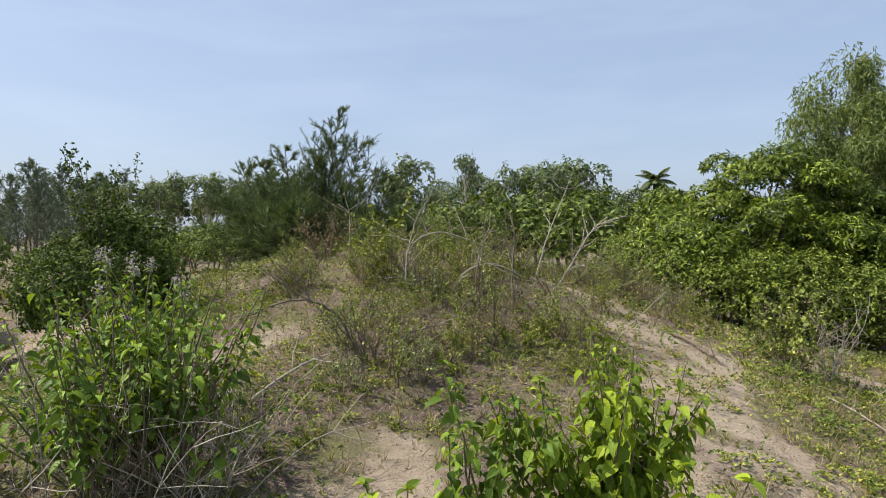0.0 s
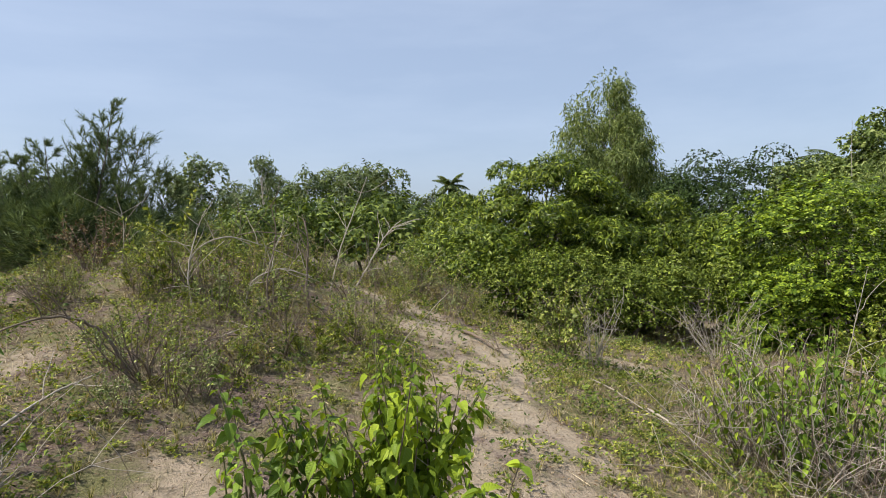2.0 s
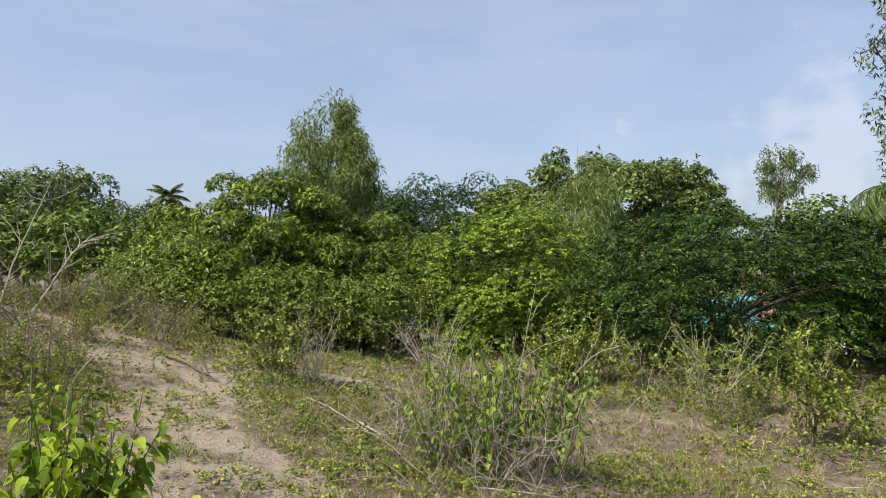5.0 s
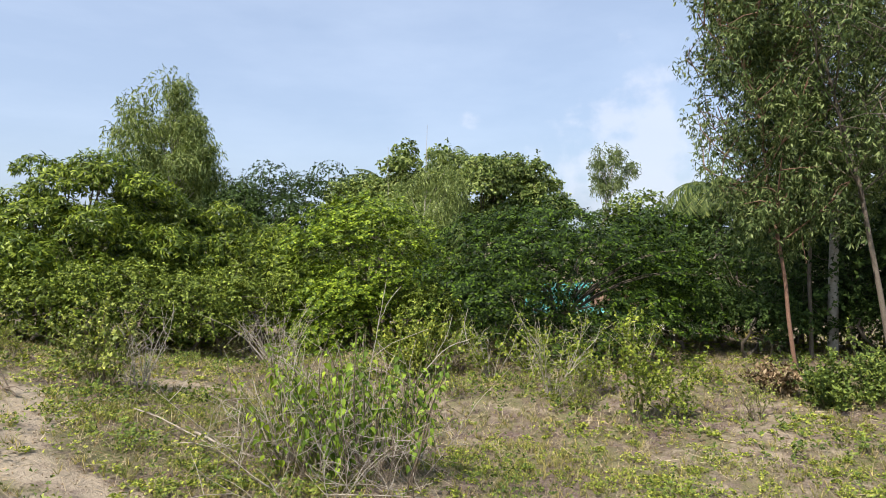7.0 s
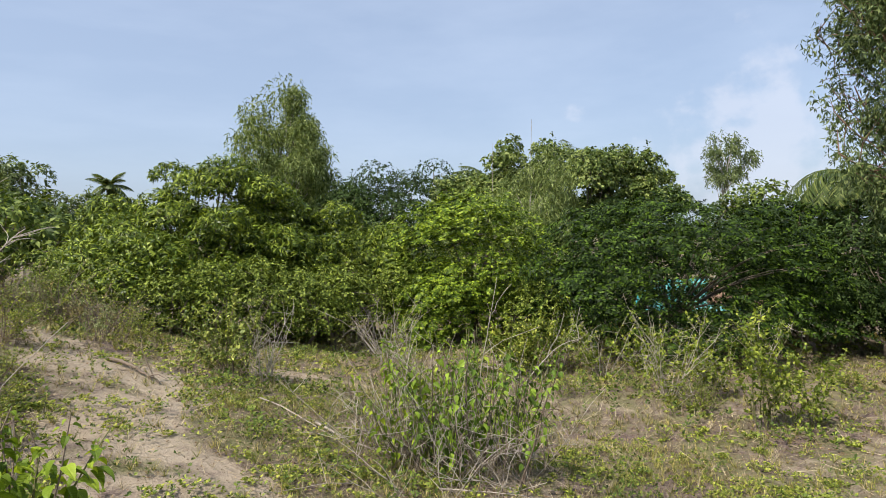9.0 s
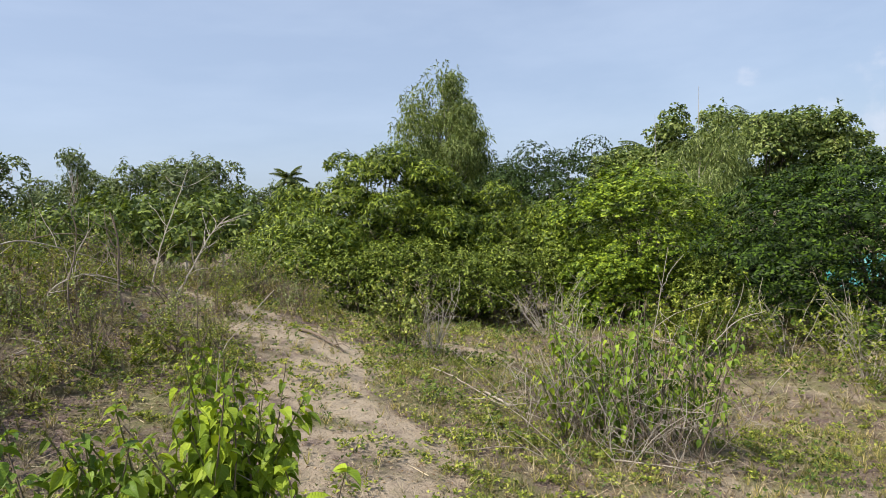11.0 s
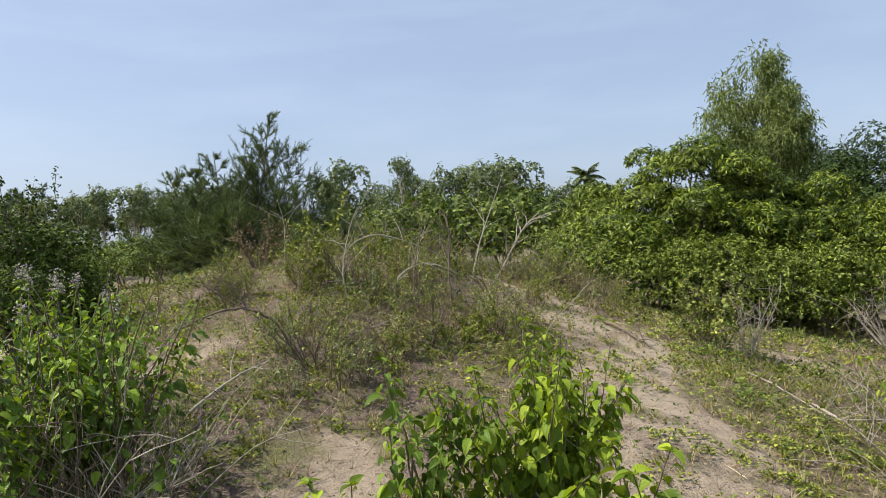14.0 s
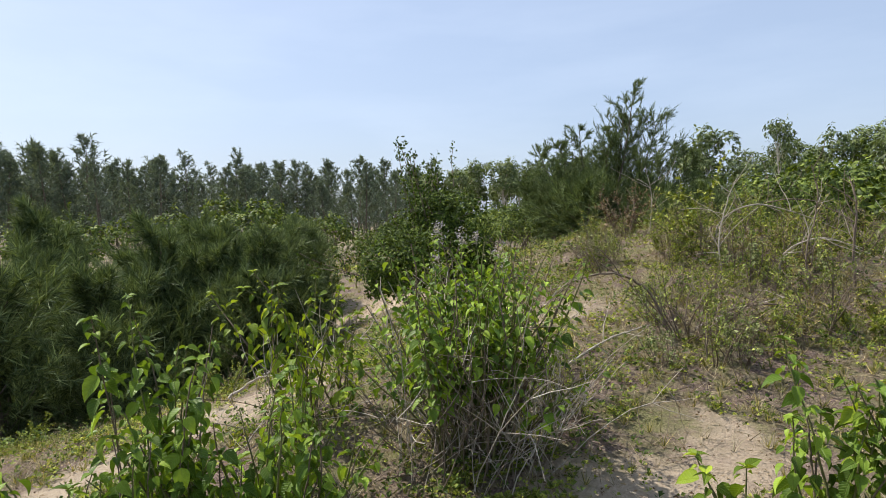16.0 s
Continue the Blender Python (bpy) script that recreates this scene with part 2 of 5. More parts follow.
M_PALE = bark_material("pale_smooth_bark", (0.28, 0.24, 0.19), (0.52, 0.48, 0.41), 3.0, 0.7)
M_RED = bark_material("reddish_bark", (0.13, 0.065, 0.04), (0.26, 0.15, 0.10), 6.0)
M_DEAD = bark_material("bleached_dead_wood", (0.28, 0.235, 0.185), (0.52, 0.46, 0.38), 12.0)
M_TWIG = bark_material("brown_twig", (0.10, 0.07, 0.05), (0.24, 0.185, 0.135), 14.0)
M_STEM = bark_material("green_stem", (0.09, 0.10, 0.03), (0.18, 0.17, 0.06), 14.0)
M_TURQ = plain_material("turquoise_sheet", (0.01, 0.18, 0.18), (0.02, 0.28, 0.27), 3.0, 0.45)
M_RUST = plain_material("rusty_sheet", (0.13, 0.065, 0.04), (0.24, 0.15, 0.10), 2.5, 0.7)
M_PLASTER = plain_material("old_plaster", (0.50, 0.47, 0.42), (0.62, 0.60, 0.55), 2.0, 0.85)
M_METAL = plain_material("grey_metal", (0.36, 0.36, 0.36), (0.48, 0.48, 0.48), 5.0, 0.5, 0.6)
M_WHITE = plain_material("white_board", (0.70, 0.70, 0.68), (0.8, 0.8, 0.78), 4.0, 0.6)

# ---- mesh tools ----
rng = np.random.default_rng(11)


class Geo:
    """Gathers triangles as arrays and turns them into one mesh."""

    def __init__(self):
        self.v, self.f, self.n = [], [], 0

    def add(self, v, f):
        self.v.append(np.asarray(v, float).reshape(-1, 3))
        self.f.append(np.asarray(f, int).reshape(-1, 3) + self.n)
        self.n += len(self.v[-1])

    def mesh(self, name, mat, smooth=False, blade=None):
        me = bpy.data.meshes.new(name)
        v = np.concatenate(self.v) if self.v else np.zeros((3, 3))
        f = np.concatenate(self.f) if self.f else np.zeros((1, 3), int)
        me.vertices.add(len(v))
        me.vertices.foreach_set("co", v.astype(np.float32).ravel())
        me.loops.add(f.size)
        me.loops.foreach_set("vertex_index", f.astype(np.int32).ravel())
        me.polygons.add(len(f))
        me.polygons.foreach_set("loop_start", np.arange(0, f.size, 3, dtype=np.int32))
        if smooth:
            me.polygons.foreach_set("use_smooth", np.ones(len(f), bool))
        if blade is not None:
            k = len(v) // len(blade)
            for name_, i_ in (("leaf_u", 0), ("leaf_v", 1)):
                me.attributes.new(name_, "FLOAT", "POINT").data.foreach_set("value", np.tile(blade[:, i_], k).astype(np.float32))
        me.materials.append(mat)
        me.update(calc_edges=True)
        me.validate()
        return me


def part(name, mesh, parent, label=""):
    ob = new(name, mesh)
    ob.parent = parent
    if label:
        tagged(ob, label)
    return ob


def thing(name, place, label, category, group="", kind=""):
    ob = new(name)
    ob.empty_display_size = 0.2
    ob.location = place
    return tagged(ob, label, category, group, kind)


def unit(a):
    return a / np.maximum(np.linalg.norm(a, axis=-1, keepdims=True), 1e-9)


def rand_dirs(r, n):
    return unit(r.normal(size=(n, 3)))


QUAD = (np.array([(0, 0, 0), (0.45, -0.5, 0.07), (0.45, 0.5, 0.07), (1, 0, -0.12)]), np.array([(0, 2, 1), (1, 2, 3)]))
FOLD = (np.array([(0, 0, 0), (0.42, -0.5, 0.09), (0.45, 0, 0.0), (0.42, 0.5, 0.09), (1, 0, -0.16)]), np.array([(0, 2, 1), (0, 3, 2), (1, 2, 4), (2, 3, 4)]))
NEEDLE = (np.array([(0, -0.5, 0), (0, 0.5, 0), (1, 0, -0.12)]), np.array([(0, 1, 2)]))
TRIL = (np.array([(0, 0, 0), (0.62, -0.5, 0.08), (0.95, 0.36, -0.04)]), np.array([(0, 2, 1)]))
BLADE = (np.array([(0, -0.5, 0), (0, 0.5, 0), (0.55, -0.36, -0.04), (0.55, 0.36, -0.04), (1, 0, -0.22)]), np.array([(0, 1, 2), (1, 3, 2), (2, 3, 4)]))
OVATE_V = [(0, 0, 0)]
for u_, w_ in ((0.1, 0.36), (0.3, 0.5), (0.55, 0.42), (0.8, 0.2)):
    OVATE_V += [(u_, -w_, 0.17 * w_ * 2 - 0.26 * u_ * u_), (u_, 0, -0.26 * u_ * u_), (u_, w_, 0.17 * w_ * 2 - 0.26 * u_ * u_)]
OVATE_V.append((1.0, 0, -0.34))
OVATE_F = [(0, 2, 1), (0, 3, 2)]
for k_ in range(3):
    a_ = 1 + 3 * k_
    OVATE_F += [(a_, a_ + 1, a_ + 3), (a_ + 1, a_ + 4, a_ + 3), (a_ + 1, a_ + 2, a_ + 4), (a_ + 2, a_ + 5, a_ + 4)]
OVATE_F += [(10, 11, 13), (11, 12, 13)]
OVATE = (np.array(OVATE_V), np.array(OVATE_F))


def leaves(geo, shape, p, d, n, length, width):
    """Adds a leaf of the given shape at each point p, along d, with its face to n."""
    tv, tf = shape
    d = unit(d)
    s = unit(np.cross(d, n))
    n = np.cross(s, d)
    length, width = np.broadcast_to(length, len(p))[:, None, None], np.broadcast_to(width, len(p))[:, None, None]
    v = p[:, None] + tv[None, :, 0:1] * length * d[:, None] + tv[None, :, 1:2] * width * s[:, None] + tv[None, :, 2:3] * length * n[:, None]
    f = tf[None] + (np.arange(len(p)) * len(tv))[:, None, None]
    geo.add(v, f)


def tube(geo, pts, radii, sides=5):
    pts = np.asarray(pts, float)
    k = len(pts)
    t = unit(np.gradient(pts, axis=0))
    ref = np.array((0.31, 0.17, 0.93)) if abs(t[0, 2]) < 0.9 else np.array((0.9, 0.3, 0.1))
    a = unit(np.cross(t, ref))
    b = np.cross(t, a)
    ang = np.linspace(0, 2 * math.pi, sides, endpoint=False)
    r = np.broadcast_to(radii, k)[:, None, None]
    v = pts[:, None] + r * (np.cos(ang)[None, :, None] * a[:, None] + np.sin(ang)[None, :, None] * b[:, None])
    f = []
    for i in range(k - 1):
        for j in range(sides):
            p, q = i * sides + j, i * sides + (j + 1) % sides
            f += [(p, q, p + sides), (q, q + sides, p + sides)]
    geo.add(v, f)


def bend(r, start, direction, length, steps=6, wobble=0.12, lift=0.0):
    """A wandering line from start; lift > 0 turns it up, < 0 lets it hang."""
    pts, d, step = [np.array(start, float)], unit(np.array(direction, float)), length / steps
    for _ in range(steps):
        d = unit(d + r.normal(size=3) * wobble + np.array((0, 0, lift / steps)))
        pts.append(pts[-1] + d * step)
    return np.array(pts)


def taper(a, b, k):
    return np.linspace(a, b, k)


# ---- ground ----


def bump2(x, y, cx, cy, sx, sy, turn=0.0):
    c, s = math.cos(turn), math.sin(turn)
    u, v = (x - cx) * c + (y - cy) * s, -(x - cx) * s + (y - cy) * c
    return np.exp(-(u / sx) ** 2 - (v / sy) ** 2)


def smooth(a, b, x):
    t = np.clip((x - a) / (b - a), 0, 1)
    return t * t * (3 - 2 * t)


def height(x, y):
    x, y = np.asarray(x, float), np.asarray(y, float)
    r = np.hypot(x, y)
    z = 1.32 * bump2(x, y, -0.6, 9.2, 4.0, 5.2) + 0.75 * bump2(x, y, -4.5, 16, 5.5, 6.5)
    z = z - 1.75 * bump2(x, y, -8.6, 6.4, 3.4, 3.3)
    z = z - 0.3 * smooth(0.5, 5.5, x - 0.25 * y)
    z = z - 1.9 * smooth(13.5, 22, r) * smooth(0.0, 9.0, x - 0.15 * y)
    z = z + 0.22 * bump2(x, y, -2.6, 3.6, 2.2, 1.8)
    fall = 1 - smooth(25, 60, r)
    z = z * fall - 0.15 * (1 - fall)
    z = z + 0.035 * np.sin(1.7 * x + 0.6 * y) * np.sin(1.3 * y - 0.5 * x) * fall
    z = z + 0.018 * np.sin(3.3 * x + 1.9 * np.sin(2.1 * y)) * np.sin(2.9 * y + 1.4 * np.sin(3.7 * x)) * np.exp(-r / 14)
    z = z + 0.012 * np.sin(5.1 * x + 1.2) * np.sin(4.3 * y + 2.0 * np.sin(x)) * np.exp(-r / 14)
    return z


def polar(az, d):
    a = math.radians(az)
    return d * math.sin(a), d * math.cos(a)


def place(az, d, sink=0.0):
    x, y = polar(az, d)
    return Vector((x, y, float(height(x, y)) - sink))


def track(x, y, x0, y0, x1, y1, w):
    """How near a point lies to a trodden line, 1 on it and 0 outside its width."""
    dx, dy = x1 - x0, y1 - y0
    t = np.clip(((x - x0) * dx + (y - y0) * dy) / (dx * dx + dy * dy), 0, 1)
    return 1 - smooth(0.4 * w, w, np.hypot(x - x0 - t * dx, y - y0 - t * dy))


def bare(x, y):
    """Open sand: the spur beside the mound, the hollow before it, and the paths."""
    b = track(x, y, 1.2, 2.6, 2.0, 4.6, 0.8)
    b = np.maximum(b, track(x, y, 2.0, 4.6, 2.45, 6.6, 0.75))
    b = np.maximum(b, track(x, y, 2.45, 6.6, 1.6, 8.2, 0.55))
    b = np.maximum(b, track(x, y, -0.5, 2.5, -0.3, 3.5, 0.55))
    b = np.maximum(b, track(x, y, 4.4, 7.05, 5.0, 6.5, 0.6))
    b = np.maximum(b, 0.85 * track(x, y, 4.0, 2.7, 4.3, 1.65, 0.6))
    b = np.maximum(b, 0.5 * track(x, y, 6.3, 1.1, 6.2, -0.2, 0.7))
    b = np.maximum(b, 0.6 * track(x, y, -2.6, 5.6, -1.6, 5.3, 0.6))
    b = np.maximum(b, track(x, y, -3.6, 2.0, -3.3, 4.4, 0.5))
    b = np.maximum(b, track(x, y, -7.2, 10.2, -5.6, 9.6, 0.9))
    b = np.maximum(b, 0.35 * track(x, y, 3.6, 2.8, 6.5, 4.0, 0.9))
    b = np.maximum(b, 0.35 * track(x, y, 6.5, 4.0, 9.5, 2.4, 0.9))
    b = np.maximum(b, 0.5 * track(x, y, 4.6, 1.6, 9.0, 0.6, 0.8))
    b = np.maximum(b, 0.6 * track(x, y, 4.6, 3.4, 5.2, 5.2, 0.6))
    broken = 0.5 + 0.5 * np.sin(4.3 * x + 2.1 * np.sin(3.1 * y)) * np.sin(3.9 * y + 1.7 * np.sin(4.7 * x))
    return np.clip(b * (0.32 + 0.85 * broken), 0, 0.85)


def build_ground():
    rings = np.concatenate([np.linspace(0.3, 12, 120), np.geomspace(12.2, 60, 36), np.geomspace(64, 1600, 18)])
    k = 260
    ang = np.linspace(0, 2 * math.pi, k, endpoint=False)
    x, y = (rings[:, None] * np.sin(ang)).ravel(), (rings[:, None] * np.cos(ang)).ravel()
    v = np.stack([x, y, height(x, y)], 1)
    v = np.concatenate([v, [(0, 0, float(height(0, 0)))]])
    i, j = np.meshgrid(np.arange(len(rings) - 1), np.arange(k), indexing="ij")
    a, b = i * k + j, i * k + (j + 1) % k
    c, d = a + k, b + k
    f = np.concatenate([np.stack([a, c, b], -1).reshape(-1, 3), np.stack([b, c, d], -1).reshape(-1, 3)])
    cap = np.stack([np.full(k, len(v) - 1), np.arange(k), (np.arange(k) + 1) % k], 1)
    g = Geo()
    g.add(v, np.concatenate([f, cap]))
    me = g.mesh("ground", M_SAND, True)
    att = me.attributes.new("litter", "FLOAT", "POINT")
    wx = v[:, 0] + 0.22 * np.sin(3.1 * v[:, 1]) + 0.1 * np.sin(7.3 * v[:, 0] + 2)
    wy = v[:, 1] + 0.22 * np.sin(2.7 * v[:, 0] + 1) + 0.1 * np.sin(8.1 * v[:, 1])
    lit = 0.68 - 0.5 * bare(wx, wy)
    att.data.foreach_set("value", lit.astype(np.float32))
    ob = new("ground", me)
    return tagged(ob, "pale sandy dune ground with dry litter and trodden paths", "ground", kind="structure")


build_ground()

# ---- plant kinds ----
def rosettes(r, geo, shape, p, axis, k, length, width, droop, splay=1.0, jitter=0.25):
    """k leaves round each axis, spreading and hanging by droop."""
    n = len(p)
    p, axis = np.repeat(p, k, 0), np.repeat(axis, k, 0)
    side = unit(np.cross(axis, rand_dirs(r, n * k)))
    d = unit(axis * r.uniform(0.15, 0.9, (n * k, 1)) + splay * side + r.normal(size=(n * k, 3)) * jitter - np.array((0, 0, 1)) * droop * r.uniform(0.4, 1.4, (n * k, 1)))
    s = r.uniform(0.65, 1.2, n * k)
    leaves(geo, shape, p + d * (length * 0.08), d, axis + r.normal(size=(n * k, 3)) * 0.35, length * s, width * s)


def crown_lobes(r, centre, radii, count, size, low=-0.35, inner=0.35):
    out = []
    for _ in range(count):
        u = rand_dirs(r, 1)[0]
        while u[2] < low:
            u = rand_dirs(r, 1)[0]
        out.append((np.array(centre) + u * np.array(radii) * r.uniform(inner, 0.85) ** 0.7, u, size * r.uniform(0.65, 1.3)))
    return out


def broad_tree(name, label, spot, seed, mat, centre, radii, count, size, rosette=150, shape=FOLD, k=6, length=0.18, width=0.06, droop=0.5,
               flat=0.8, trunk=0.14, bark=None, stems=1, low=-0.35, inner=0.35, group="", category="tree", depth=0.3, splay=1.0, sprigs=0, under=-0.75, limb=1.0, every=1):
    """A tree or tall bush: trunks, limbs out to each clump of the crown, and clumps of leaf rosettes with gaps between them."""
    r = np.random.default_rng(seed)
    bark = bark or M_BARK
    ob = thing(name, spot, label, category, group)
    lobes = crown_lobes(r, centre, radii, count, size, low, inner)
    crown = Geo()
    for c, u, s in lobes:
        m = max(12, int(rosette * (s / size) ** 2))
        q = rand_dirs(r, m * 2)
        q = q[(q @ u > -0.55) & (q[:, 2] > under)][:m]
        p = c + q * np.array((1, 1, flat)) * s * r.uniform(1 - depth, 1.08, (len(q), 1))
        rosettes(r, crown, shape, p, unit(q + np.array((0, 0, 0.45))), k, length, width, droop, splay)
    for _ in range(sprigs):
        c, u, s = lobes[r.integers(len(lobes))]
        line = bend(r, c + np.array((0, 0, s * flat * 0.6)), u * 0.4 + np.array((0, 0, 1)), s * r.uniform(0.6, 1.0), 5, 0.12)
        rosettes(r, crown, shape, line[1:], unit(np.gradient(line, axis=0)[1:]), k, length * 0.9, width * 0.9, droop)
    for i in range(stems):
        g = Geo()
        a = r.uniform(0, 6.28)
        lean = 0.28 if stems > 1 else 0.06
        base = np.array((math.cos(a), math.sin(a), 0)) * (0.25 if stems > 1 else 0)
        top = np.array(centre) * np.array((1, 1, 0.95)) + base * 3
        steps = 8
        line = base + (top - base) * np.linspace(0, 1, steps + 1)[:, None] + np.cumsum(r.normal(size=(steps + 1, 3)) * lean * 0.15, 0)
        line[0, 2] = -0.15
        tube(g, line, taper(trunk, trunk * 0.3, steps + 1), 8)
        part("trunk", g.mesh("trunk", bark, True), ob)
        for c, u, s in lobes[i::stems * every]:
            g2 = Geo()
            at = r.uniform(0.35, 0.95)
            j = at * steps
            s0 = line[int(j)] + (line[min(int(j) + 1, steps)] - line[int(j)]) * (j % 1)
            mid = (s0 + c) / 2 + r.normal(size=3) * 0.12 * s
            t = np.linspace(0, 1, 6)[:, None]
            tube(g2, (1 - t) ** 2 * s0 + 2 * t * (1 - t) * mid + t * t * c, taper(trunk * 0.28 * limb, trunk * 0.07 * limb, 6), 4)
            for _ in range(3):
                tube(g2, bend(r, c, rand_dirs(r, 1)[0] + u * 0.5, s * 0.8, 2, 0.15), taper(trunk * 0.1 * limb, 0.006 * limb, 3), 3)
            part("limb", g2.mesh("limb", bark, True), ob)
    part("crown", crown.mesh("crown", mat), ob)
    return ob


def casuarina(name, label, spot, seed, mat, tall, spread, limbs=40, needles=26, length=0.26, width=0.012, bare_low=0.08, lift=0.5, stems=1,
              group="", category="tree", subs=5, trunk=0.09, top=0.35, fuzz=0.42, rise=0.35, stray=0.55, even=False):
    """Feathery casuarina: upswept limbs with drooping needle sprays."""
    r = np.random.default_rng(seed)
    ob = thing(name, spot, label, category, group)
    crown = Geo()
    wood = Geo()
    for s_ in range(stems):
        a = r.uniform(0, 6.28)
        h = tall * (1 if s_ == 0 else r.uniform(0.65, 0.95))
        tilt = np.array((math.cos(a), math.sin(a), 0)) * (0.0 if stems == 1 else 0.3)
        line = bend(r, (0, 0, -0.1), np.array((0, 0, 1)) + tilt, h, 10, 0.045, 0.15)
        tube(wood, line, taper(trunk, 0.008, 11), 6)
        for i in range(limbs):
            f = bare_low + (0.97 - bare_low) * (i + r.uniform()) / limbs
            j = f * 10
            s0 = line[int(j)] + (line[min(int(j) + 1, 10)] - line[int(j)]) * (j % 1)
            az = i * 2.4 + r.uniform(-0.5, 0.5)
            reach = spread * ((1 - f) ** 0.65 * (1 - top) + top * 0.9 * (1 - 0.7 * f)) * r.uniform(0.6, 1.25)
            limb = bend(r, s0, (math.cos(az), math.sin(az), rise + 0.7 * f), reach, 7, 0.06, lift)
            tube(wood, limb[::2], taper(0.005 * spread + 0.003, 0.003, 4), 3)
            sprays = [limb]
            for _ in range(subs):
                q = r.uniform(0.2, 0.95) * 7
                p0 = limb[int(q)]
                d0 = unit(limb[min(int(q) + 1, 7)] - limb[int(q)] + 1e-6) + r.normal(size=3) * stray
                sprays.append(bend(r, p0, d0, reach * r.uniform(0.25, 0.5), 5, 0.1, lift * 0.6))
            for sp in sprays:
                m = max(8, int(needles * (2 if sp is limb else 1) * min(1.3, (reach / (0.62 * spread)) if even else 1)))
                t = r.uniform(0.12, 1.0, m) * (len(sp) - 1.001)
                i0 = t.astype(int)
                d0 = sp[i0 + 1] - sp[i0]
                p = sp[i0] + d0 * (t - i0)[:, None]
                d = unit(unit(d0) + r.normal(size=(m, 3)) * fuzz + np.array((0, 0, -0.08)))
                leaves(crown, NEEDLE, p, d, r.normal(size=(m, 3)), length * r.uniform(0.5, 1.3, m), width)
    part("trunk", wood.mesh("trunk", M_BARK, True), ob)
    part("crown", crown.mesh("crown", mat), ob)
    return ob


def hanging_tree(name, label, spot, seed, mat, tall, crown_low, radius, sprays=420, bark=None, trunk=0.11, leaf=(0.17, 0.024), group="", limbs=16, lean=(0, 0), k=11, hang=1.0, shape=NEEDLE):
    """Slender tree with sprays of narrow hanging leaves."""
    r = np.random.default_rng(seed)
    bark = bark or M_PALE
    ob = thing(name, spot, label, "tree", group)
    wood, crown = Geo(), Geo()
    line = bend(r, (0, 0, -0.2), (lean[0], lean[1], 1), tall * 0.97, 12, 0.045, 0.1)
    tube(wood, line, taper(trunk, trunk * 0.12, 13), 9)
    tips = []
    for i in range(limbs):
        f = crown_low + (0.98 - crown_low) * (i + r.uniform(0, 0.9)) / limbs
        j = f * 12
        s0 = line[int(j)] + (line[min(int(j) + 1, 12)] - line[int(j)]) * (j % 1)
        az = i * 2.4 + r.uniform(-0.6, 0.6)
        g = (f - crown_low) / (1 - crown_low)
        reach = radius * (0.55 + 0.75 * math.sin(math.pi * min(1, 0.2 + 0.75 * g))) * r.uniform(0.55, 1.1)
        limb = bend(r, s0, (math.cos(az), math.sin(az), 0.75), reach, 7, 0.1, 0.5)
        tube(wood, limb, taper(trunk * 0.3, 0.008, 8), 5)
        for _ in range(7):
            q = int(r.uniform(2, 7.9))
            tw = bend(r, limb[min(q, 7)], rand_dirs(r, 1)[0] + np.array((0, 0, 0.4)), reach * r.uniform(0.2, 0.5), 4, 0.15, -0.2)
            tube(wood, tw[::2], taper(0.012, 0.004, 3), 3)
            tips += list(tw[1:])
    tips = np.array(tips)
    p = tips[r.integers(0, len(tips), sprays)] + r.normal(size=(sprays, 3)) * radius * 0.05
    for step in range(4):
        q = p + np.array((0, 0, -0.10 * step * hang)) + r.normal(size=p.shape) * 0.06
        rosettes(r, crown, shape, q, rand_dirs(r, len(q)) * 0.6 + np.array((0, 0, -0.2)), max(3, k // 3), leaf[0], leaf[1], 0.9 * hang, 0.8)
    part("trunk", wood.mesh("trunk", bark, True), ob)
    part("crown", crown.mesh("crown", mat), ob)
    return ob


